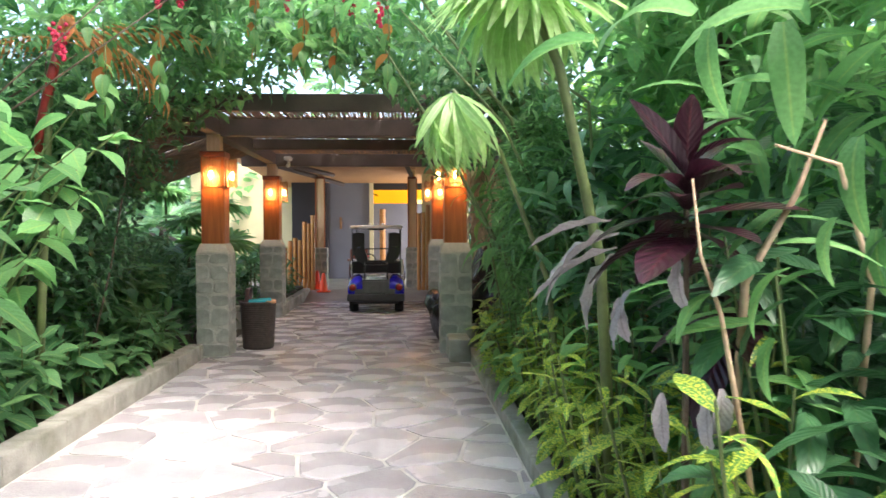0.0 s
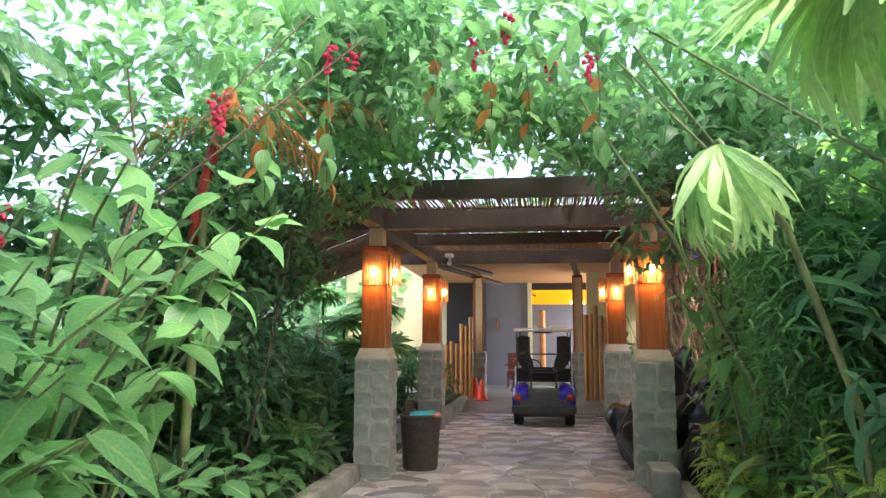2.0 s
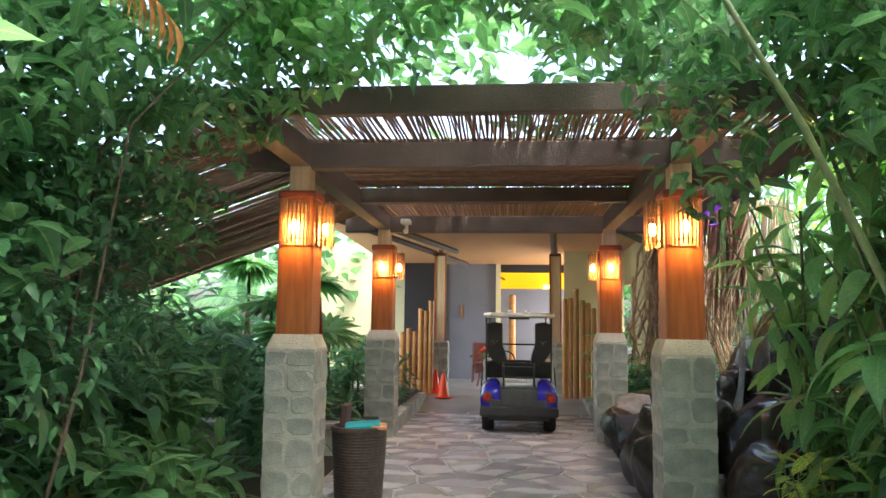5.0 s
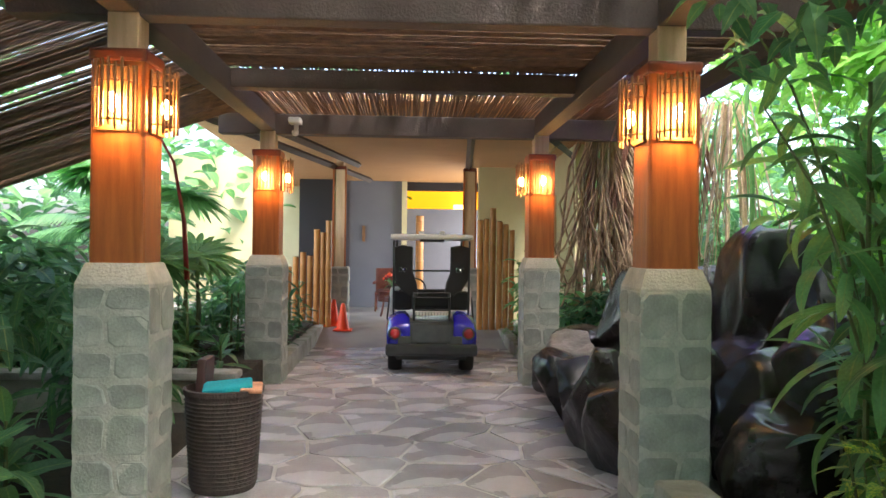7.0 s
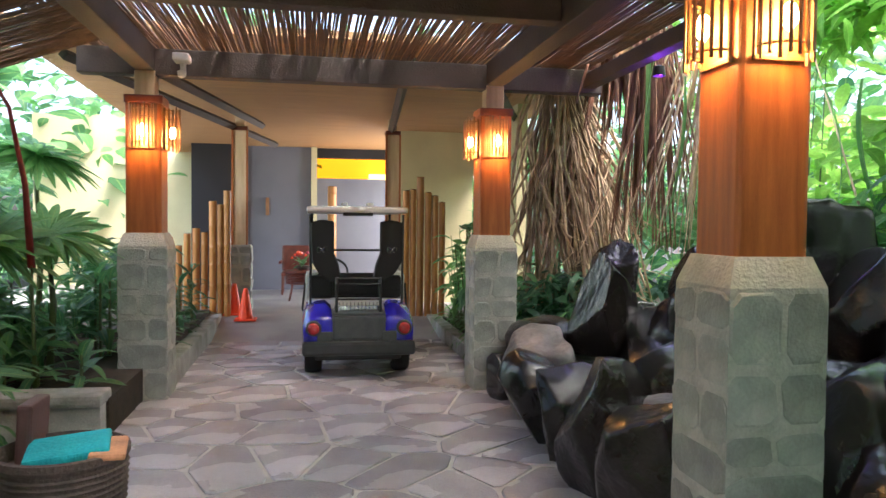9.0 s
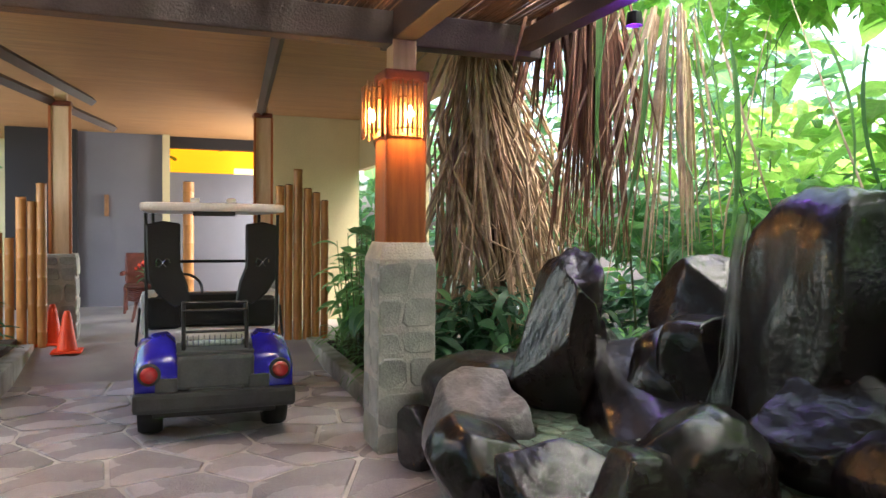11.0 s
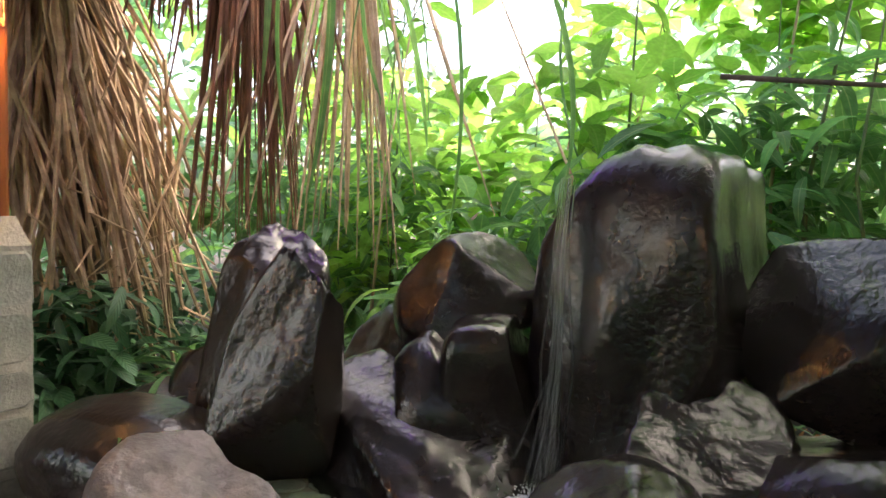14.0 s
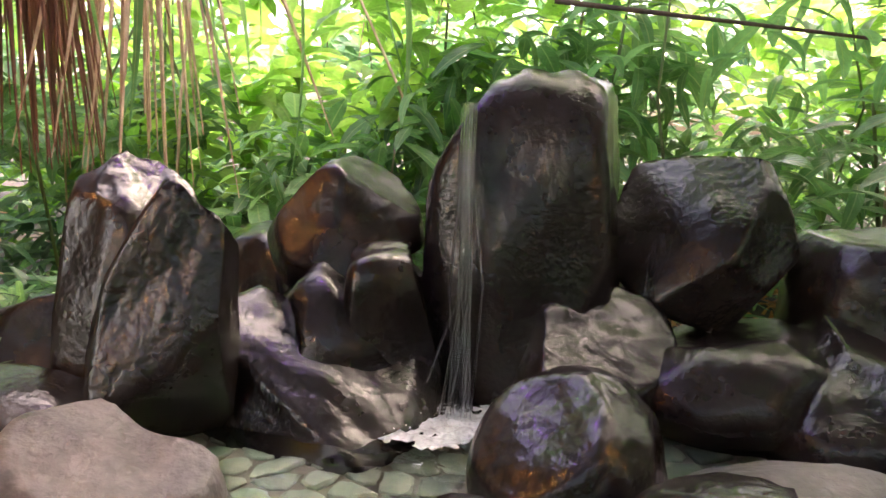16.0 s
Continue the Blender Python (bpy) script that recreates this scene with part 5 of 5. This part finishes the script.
# arching branches in front of the pier and along the path
for y, z0, z1, m, key in ((6.2, 1.9, 3.1, LIGHT, "light_a"), (6.9, 2.0, 3.4, LIGHT, "light_a"), (8.0, 1.5, 3.0, LIGHT, "light_a")):
    tips = [(rng.uniform(1.55, 2.5), y + rng.uniform(-0.4, 0.4), rng.uniform(z0, z1)) for _ in range(8)]
    arching((2.35, y, 0.08), tips, "tall stems with hanging pointed green leaves", "shrub", key, [blade(1, 0.3, 0.7, 0.2, 7, "lance"), blade(1, 0.24, 1.1, 0.3, 7, "lance")], m, 8, (0.25, 0.45), rng, "arching stems")
# feathery dense green shrub
foliage("feathery_shrub", "dense feathery yellow-green shrub", "shrub", 2600, clump_spot([(2.12, 5.3, 1.7, 0.38, 0.4, 0.8), (2.2, 5.8, 2.15, 0.38, 0.4, 0.7)]), FINE, (0.14, 0.26), LIGHT, rng, (-0.2, 0.9), "stuff")
foliage("feathery_shrub", "dense feathery green shrub", "shrub", 1500, clump_spot([(2.12, 5.3, 1.7, 0.36, 0.38, 0.78), (2.2, 5.8, 2.15, 0.36, 0.38, 0.68)]), FINE, (0.14, 0.26), GREEN, rng, (-0.2, 0.9), "stuff")
# dark burgundy ti plant and withered leaves
TI_BLADES = [blade(1, 0.34, 0.45, 0.25, 8, "lance"), blade(1, 0.38, 0.2, 0.2, 8, "lance"), blade(1, 0.3, 0.8, 0.3, 8, "lance")]
rosette((1.95, 1.65, 0.08), "dark burgundy ti plant with glossy strap leaves", "plant", "burg", TI_BLADES, BURGUNDY, 24, (0.32, 0.48), rng, (-0.25, 1.3), 1.85, first=0.84, stem_mat=BARK)
rosette((2.15, 1.75, 0.08), "smaller burgundy ti plant with drooping leaves", "plant", "burg", TI_BLADES, BURGUNDY, 9, (0.3, 0.45), rng, (-0.9, 0.6), 1.45, first=0.8, stem_mat=BARK)
GREY_BLADES = [blade(1, 0.3, 0.35, 0.4, 8, "lance", 0.08), blade(1, 0.34, 0.7, 0.5, 8, "lance", 0.1)]
for i, (x, y, z, yaw, p, s) in enumerate(((1.86, 2.3, 1.72, 1.5, 0.0, 0.4), (1.9, 2.32, 1.66, 1.65, -0.1, 0.5), (1.88, 2.28, 1.6, 1.45, -0.25, 0.46), (1.92, 2.3, 1.58, 1.8, -0.4, 0.42),
                                           (1.78, 1.42, 1.14, 2.6, -1.25, 0.2), (1.98, 1.42, 1.15, 3.4, -1.4, 0.24), (1.95, 1.45, 1.12, 2.2, -1.3, 0.22), (1.85, 1.45, 1.58, 2.2, -1.1, 0.2), (1.7, 1.5, 1.48, 1.9, -0.9, 0.22), (1.66, 1.5, 1.45, 2.6, -1.3, 0.18))):
    wl = new("withered_leaf", leaf_mesh("grey_l", GREY_BLADES, GREYLEAF)[i % 2])
    wl.matrix_world = turned(x, y, z, yaw, p, 0.2, s)
    tagged(wl, "withered silver-grey curled leaf caught in the shrubs", "leaf", "withered leaves")
branch("stalk", [(2.15, 1.45, 0.1), (2.08, 1.42, 0.85), (1.97, 1.4, 1.4), (1.9, 1.4, 1.6), (1.88, 1.42, 1.85)], 0.013, DEAD, "dry tan stalk among the shrubs", "stalk")
branch("stalk", [(2.5, 1.6, 0.1), (2.55, 1.5, 1.5), (2.4, 1.45, 1.9), (2.15, 1.4, 1.96)], 0.016, DEAD, "dry tan stalk bent over the shrubs", "stalk")
branch("stalk", [(2.05, 1.6, 0.1), (2.1, 1.5, 1.5), (2.25, 1.45, 1.8), (2.35, 1.45, 2.05)], 0.02, DEAD, "dry tan stalk among the shrubs", "stalk")
for x, y in ((2.05, 0.95), (2.15, 1.25), (2.3, 1.55)):
    bush((x, y, 0.08), "low shrub with glossy dark green rounded leaves", "shrub", "deep_b", BROAD, DEEP, 8, 9, (0.13, 0.21), rng.uniform(0.85, 1.05), 0.3, rng, "glossy shrubs")
# broad strap leaves arching over the near edge of the path, from a tall clump
for i, (x, y, z, yaw, p, s) in enumerate(((1.95, 1.6, 2.44, 1.8, 0.35, 0.5), (2.02, 1.62, 2.4, 2.4, -1.0, 0.36), (2.28, 1.6, 2.42, 2.8, -1.15, 0.5), (1.7, 2.0, 2.45, 1.5, 0.1, 0.55), (2.4, 1.7, 2.5, 1.2, 0.3, 0.6), (2.5, 1.5, 2.0, 2.2, -0.7, 0.4),
                                           (2.36, 1.4, 1.72, 1.9, -0.6, 0.26), (2.5, 1.4, 1.68, 2.4, -0.9, 0.26), (2.2, 1.4, 1.55, 1.7, -0.2, 0.3), (2.15, 1.4, 1.32, 2.0, -0.6, 0.24))):
    wl = new("strap_leaf", leaf_mesh("strap_w", [blade(1, 0.24, 0.9, 0.35, 10, "strap")], LIGHT)[0])
    wl.matrix_world = turned(x, y, z, yaw, p, 0.2, s)
    tagged(wl, "broad pale green arching strap leaf", "leaf", "strap leaves")
palm((2.05, 2.9, 0.0), "fan palm with pale ribbed leaves over the path", "fan_pale", [fan(0.75, 14, 2.2, 0.085, 0.5), fan(0.7, 12, 1.8, 0.09, 0.9)], SILVER, 7, (0.75, 0.95), rng, 3.0, (-0.5, 0.4), STEM, 0.03, [1.2, 1.9, 2.6, 0.4, 3.4, -0.4, 4.2], lean=(-0.5, 0))
palm((2.1, 4.3, 0.0), "small fan palm with a drooping pale leaf", "fan_droop", [fan(0.75, 13, 1.7, 0.07, 1.1), fan(0.7, 12, 1.8, 0.07, 0.8)], SILVER, 4, (0.75, 0.9), rng, 2.6, (-0.95, -0.5), STEM, 0.02, [1.6, 2.3, 1.0, 3.6], lean=(-0.85, -0.45))
dry_palm = palm((-2.25, 5.55, 0.0), "lipstick palm with a red shaft and drying orange fronds", "frond_dry", [frond(1.3, 15, 0.4, 0.8, 0.022, 0.9), frond(1.1, 13, 0.36, 1.2, 0.022, 1.1)], DRYLEAF, 5, (0.85, 1.1), rng, 3.35, (-0.1, 0.7), STEM, 0.035, [-1.3, -1.75, -1.5, -2.6, 1.2], lean=(0.25, 0.0))
part("crown_shaft", tube([(0.04, 0, 2.3), (0.08, 0, 2.6), (0.17, 0, 3.0), (0.25, 0, 3.33)], [0.036, 0.045, 0.045, 0.03], 10), REDSTEM, dry_palm, "bright red crown shaft", smooth=True)
for x, y, z in ((-1.7, 4.8, 3.16), (-1.62, 4.75, 3.08), (-0.03, 5.25, 3.62), (-0.88, 5.2, 3.6), (0.2, 5.0, 3.7), (0.75, 5.1, 3.45), (-1.0, 5.0, 3.55), (0.5, 5.5, 3.6), (-1.75, 3.0, 2.1), (2.2, 5.9, 1.95)):
    fl = thing("flower_spike", (x, y, z), "hanging cluster of crimson flowers", "flower", "crimson flowers")
    for k in range(16):
        fb = bmesh.new()
        s = k / 15
        bmesh.ops.create_icosphere(fb, subdivisions=1, radius=0.02, matrix=Matrix.Translation((rng.gauss(0, 0.035 * (1.1 - s)), rng.gauss(0, 0.035 * (1.1 - s)), 0.1 - 0.2 * s)))
        part("petal", fb, FLOWER, fl)
for i, (x, y, h, n) in enumerate(((-3.4, 1.6, 3.2, 9), (-4.2, 5.0, 3.8, 9), (3.4, 4.6, 3.6, 9), (4.2, 1.8, 3.6, 9), (-4.4, 15.6, 1.8, 9))):
    palm((x, y, 0.1), "green feather palm with arching fronds", "frond_green", [frond(1.7, 26, 0.5, 0.8, 0.045, 0.5), frond(1.5, 24, 0.45, 1.0, 0.04, 0.6)], GREEN, n, (0.9, 1.15), rng, h, (0.0, 1.1))

# raised planter behind the basket
for x, y, h in ((-2.4, 13.4, 1.2), (-3.1, 13.0, 1.6), (-2.9, 14.6, 2.0), (-2.7, 12.8, 1.15), (-3.7, 13.7, 2.2)):
    palm((x, y, 0.3), "fan palm with glossy green pleated leaves", "fan_green", [fan(0.6, 15, 3.4, 0.075, 0.35), fan(0.55, 14, 3.0, 0.075, 0.5)], LIGHT, 9, (0.85, 1.2), rng, h, (-0.3, 0.9), STEM, 0.03)
for i in range(9):
    rosette((-1.95 - 0.28 * i + rng.uniform(-0.06, 0.06), 12.62 + rng.uniform(0, 0.25), 0.3), "green spear-leaved plant in the planter", "plant", "green_l", LANCE, GREEN, 15, (0.3, 0.5), rng, (0.0, 1.3), 0.3, "planter plants")
for i in range(10):
    rosette((-2.0 - rng.uniform(0, 1.6), 13.1 + rng.uniform(0, 1.8), 0.3), "green leafy plant in the planter", "plant", "green_lb", LANCE, GREEN, 14, (0.3, 0.5), rng, (0.0, 1.2), 0.8, "planter plants")
branch("palm_shaft", [(-2.28, 12.7, 0.3), (-2.3, 12.7, 1.3)], 0.022, STEM, "slender palm stem in the planter", "palm stem")
branch("palm_shaft", [(-2.3, 12.7, 1.25), (-2.34, 12.7, 1.9), (-2.45, 12.7, 2.5), (-2.75, 12.8, 3.0)], 0.03, REDSTEM, "bright red shaft of a lipstick palm", "palm stem")
for i in range(8):
    rosette((-1.68 - rng.uniform(0, 0.15), 14.1 + i * 0.42, 0.28), "leafy green plant in the side bed", "plant", "deep_l", LANCE, DEEP, 14, (0.3, 0.45), rng, (-0.2, 1.1), rng.uniform(0.4, 1.0), "side bed plants")
for i in range(8):
    rosette((1.9 + rng.uniform(0, 0.2), 14.2 + i * 0.44, 0.15), "arching grassy plant in the side bed", "plant", "strap_s", [blade(1, 0.07, 1.1, 0.3, 7, "strap"), blade(1, 0.06, 1.5, 0.3, 7, "strap")], STRAP, 26, (0.4, 0.62), rng, (0.2, 1.3), 0.15, "side bed grasses")
for i in range(4):
    rosette((1.85 + 0.08 * i, 15.2 + i * 0.55, 0.15), "tall plant with broad leaves by the lobby", "plant", "green_b2", BROAD, GREEN, 9, (0.3, 0.45), rng, (-0.4, 0.6), 1.45, "side bed plants", first=0.35)
for i in range(6):
    bush((1.95 + rng.uniform(0, 0.25), 14.8 + i * 0.42, 0.15), "leafy plant with broad green leaves by the lobby", "shrub", "light_p", [blade(1, 0.36, 0.5, 0.2, 7), blade(1, 0.3, 0.9, 0.25, 7)], LIGHT, 6, 6, (0.24, 0.38), rng.uniform(1.0, 1.7), 0.3, rng, "side bed shrubs")
foliage("planter_thicket", "dense dark plants filling the planter", "plants", 2400, clump_spot(clumps(rng, 22, (-5.5, -2.2), (12.7, 17.2), (0.4, 1.3), (0.3, 0.5))), LANCE, (0.2, 0.4), DEEP, rng)
# Daylight behind the planter is given by the paler leaf colour.
foliage("planter_thicket", "foliage behind the planter, lighter green for daylight", "plants", 2200, clump_spot(clumps(rng, 20, (-9.5, -5.5), (9, 18), (1.0, 4.2), (0.6, 1.0))), LANCE, (0.3, 0.6), LIGHT, rng)
foliage("side_thicket", "dense dark plants beside the lobby", "plants", 1800, clump_spot(clumps(rng, 16, (2.2, 4.5), (13.7, 16.8), (0.3, 0.9), (0.3, 0.5))), LANCE, (0.2, 0.4), DEEP, rng)

# screw pine with prop roots and hanging dry fibres
root = thing("screw_pine", (3.05, 15.0, 0.1), "screw pine with a skirt of straw-coloured hanging roots", "tree")
part("trunk", tube([(0, 0, 0), (0.1, 0, 2.0), (0.2, 0, 4.5)], [0.14, 0.12, 0.1], 10), BARK, root)
for i in range(170):
    a = rng.uniform(0, 6.28)
    r = rng.uniform(0.15, 1.0)
    h = rng.uniform(2.6, 3.7)
    x, y = r * 1.05 * math.cos(a), r * 0.7 * math.sin(a)
    z1 = rng.uniform(0.8, 1.5) if rng.random() < 0.5 else rng.uniform(0.0, 0.8)
    pts = [(0.1 + x * 0.2 - 0.3, y * 0.25, h), (0.05 + x * 0.5 - 0.2 + rng.gauss(0, 0.2), y * 0.55 + rng.gauss(0, 0.16), h * 0.62 + z1 * 0.4), (x * 0.9 + rng.gauss(0, 0.2), y * 0.95 + rng.gauss(0, 0.12), z1 + 0.15), (x * 1.1 + rng.gauss(0, 0.12), y * 1.1, z1)]
    part("hanging_root", tube(pts, [0.009, rng.uniform(0.012, 0.024), 0.014, 0.005], 5, False), DEAD, root)


def strands(name, at, n, spread, z0, z1, material, label, rad=0.012):
    bm = bmesh.new()
    for _ in range(n):
        x, y = rng.gauss(0, spread), rng.gauss(0, spread)
        b = rng.uniform(z1, z1 + 0.9 * (z0 - z1) * rng.random())
        add_tube(bm, [(x * 0.5, y * 0.5, z0), (x, y, (z0 + b) / 2), (x * 1.5 + rng.gauss(0, 0.04), y * 1.5, b)], [rad, rad * 1.2, rad * 0.3], 4, False)
    ob = part(name, bm, material)
    ob.matrix_world = pose(*at)
    return tagged(ob, label, "dry fibres", kind="stuff")


strands("hanging_fibre", (3.35, 13.75, 0), 110, 0.15, 3.9, 1.35, FIBRE, "rust-brown dead leaf fibres hanging from a palm")
strands("hanging_fibre", (3.1, 14.0, 0), 60, 0.16, 3.9, 2.6, FIBRE, "dark matted dead leaves hanging from a palm", 0.02)
strands("hanging_fibre", (3.9, 13.4, 0), 40, 0.3, 3.4, 1.2, DEAD, "dry straw-coloured leaf strips")


def hanging_straps(at, n, spread, rr):
    for _ in range(n):
        x, y = at[0] + rr.gauss(0, spread), at[1] + rr.gauss(0, spread)
        lf = new("hanging_leaf", leaf_mesh("strap_h", [blade(1, 0.045, 0.5, 0.4, 9, "strap"), blade(1, 0.035, 0.25, 0.4, 9, "strap")], STRAP)[rr.randrange(2)])
        lf.matrix_world = turned(x, y, at[2] + rr.uniform(-0.3, 0.4), rr.uniform(0, 6.28), rr.uniform(-1.5, -1.0), 0, rr.uniform(1.0, 1.9))
        tagged(lf, "long green hanging strap leaf", "leaf", "hanging strap leaves")


hanging_straps((3.8, 13.1, 3.2), 9, 0.3, rng)
hanging_straps((3.9, 12.2, 3.2), 4, 0.3, rng)
for i in range(16):
    rosette((rng.uniform(2.6, 4.4), rng.uniform(12.9, 14.4), 0.35), "green strap-leaved clump behind the rocks", "plant", "strap_m", [blade(1, 0.1, 0.8, 0.35, 8, "strap"), blade(1, 0.085, 1.2, 0.35, 8, "strap")], STRAP, 16, (0.4, 0.75), rng, (0.2, 1.4), 0.2, "waterside clumps")
for i in range(14):
    rosette((rng.uniform(3.7, 4.8), rng.uniform(8.8, 12.8), 0.42), "green strap-leaved clump behind the rocks", "plant", "strap_m", STRAPS, STRAP, 16, (0.4, 0.8), rng, (0.2, 1.4), 0.3, "waterside clumps")
rosette((2.15, 13.05, 0.45), "bright green strap-leaved clump with brown tips", "plant", "strap_b", [blade(1, 0.12, 0.8, 0.35, 8, "strap"), blade(1, 0.1, 1.3, 0.35, 8, "strap")], LIGHT, 12, (0.35, 0.6), rng, (0.1, 1.4), 0.25)
# Backlight on this thicket comes mostly from its brighter leaf colour.
foliage("garden_thicket", "green leaves behind the waterfall, tinted as if sunlit", "plants", 8000, clump_spot(clumps(rng, 52, (5.0, 9.0), (6, 17), (0.8, 6.6), (0.6, 1.1))), BROAD, (0.22, 0.46), SUN_TINTED, rng)
foliage("garden_thicket", "green stems and leaves behind the waterfall", "plants", 3000, clump_spot(clumps(rng, 30, (4.4, 7.0), (7, 16), (0.4, 2.2), (0.4, 0.8))), LANCE, (0.25, 0.5), STRAP, rng)
foliage("garden_thicket", "leaves and canes behind the rocks, green tinted as if sunlit", "plants", 500, clump_spot(clumps(rng, 30, (4.8, 7.5), (11, 17.5), (0.6, 4.6), (0.5, 0.9))), LANCE, (0.3, 0.6), SUN_TINTED, rng)
foliage("garden_thicket", "dark green leaves and brown stalks behind the rocks", "plants", 420, clump_spot(clumps(rng, 22, (4.4, 6.2), (7.6, 11.0), (0.7, 3.0), (0.35, 0.6))), LANCE, (0.22, 0.42), LIGHT, rng)
foliage("leaf_litter", "dry brown leaf litter under the plants", "leaf litter", 1600, lambda r: (r.uniform(3.2, 6.5), r.uniform(8.8, 14), 0.44 + r.uniform(0, 0.05)), FINE, (0.15, 0.4), DRYLEAF, rng, (-0.2, 0.3))
for i in range(26):
    x, y = rng.uniform(4.2, 7.0), rng.uniform(7.5, 15.5)
    branch("cane", [(x, y, 0.2), (x + rng.gauss(0, 0.15), y + rng.gauss(0, 0.15), 1.8), (x + rng.gauss(0, 0.4), y + rng.gauss(0, 0.4), 3.6)], rng.uniform(0.01, 0.022), STEM if i % 3 else DEAD, "thin cane in the thicket", "cane")
branch("cane", [(4.3, 11.2, 2.32), (4.2, 10.0, 2.15), (4.1, 8.6, 1.95)], 0.016, BARK, "thin brown cane lying across the thicket", "cane")
# plants round the near posts
for i in range(5):
    rosette((-2.15 - rng.uniform(0, 0.5), 8.2 + 0.2 * i, 0.12), "green spear-leaved plant beside the pier", "plant", "green_l", LANCE, GREEN, 18, (0.4, 0.6), rng, (0.0, 1.2), 0.5, "spear-leaved plants")
for i in range(5):
    bush((2.25 + rng.uniform(0, 0.4), 7.4 + 0.3 * i, 0.08), "leafy green shrub beside the pier", "shrub", "green_l", LANCE, GREEN, 5, 8, (0.25, 0.4), rng.uniform(0.9, 1.5), 0.3, rng, "pier shrubs")
structure("planter_block", box((1.5, 8.35, 0.0), (1.78, 8.95, 0.3), 0.03), KERB, "pale cement block at the foot of the pier", "planter wall")

# last infill along the path edge and in the planter
rng = random.Random(31)
foliage("planter_thicket", "dense green plants filling the planter", "plants", 1500, clump_spot(clumps(rng, 18, (-4.6, -2.1), (12.6, 15.6), (0.45, 1.0), (0.28, 0.42))), LANCE, (0.2, 0.38), GREEN, rng)
for y in (5.0, 5.7, 6.6, 7.3):
    bush((2.02, y, 0.08), "fresh green leafy shrub leaning over the kerb", "shrub", "light_l", LANCE, LIGHT, 5, 7, (0.24, 0.38), rng.uniform(0.9, 1.3), 0.4, rng, "kerb shrubs")

# ---- paving stones ----
rng = random.Random(2)
for poly in cells(3.46, 18.6, 0.56, 0.015, rng, 0.47):
    pb, (cx, cy) = stone_piece(poly, 0.010, rng, 0.16)
    st = part("flagstone", pb, FLAG, path_bed)
    st.location = (-1.70 + cx, -2.0 + cy, 0.001)
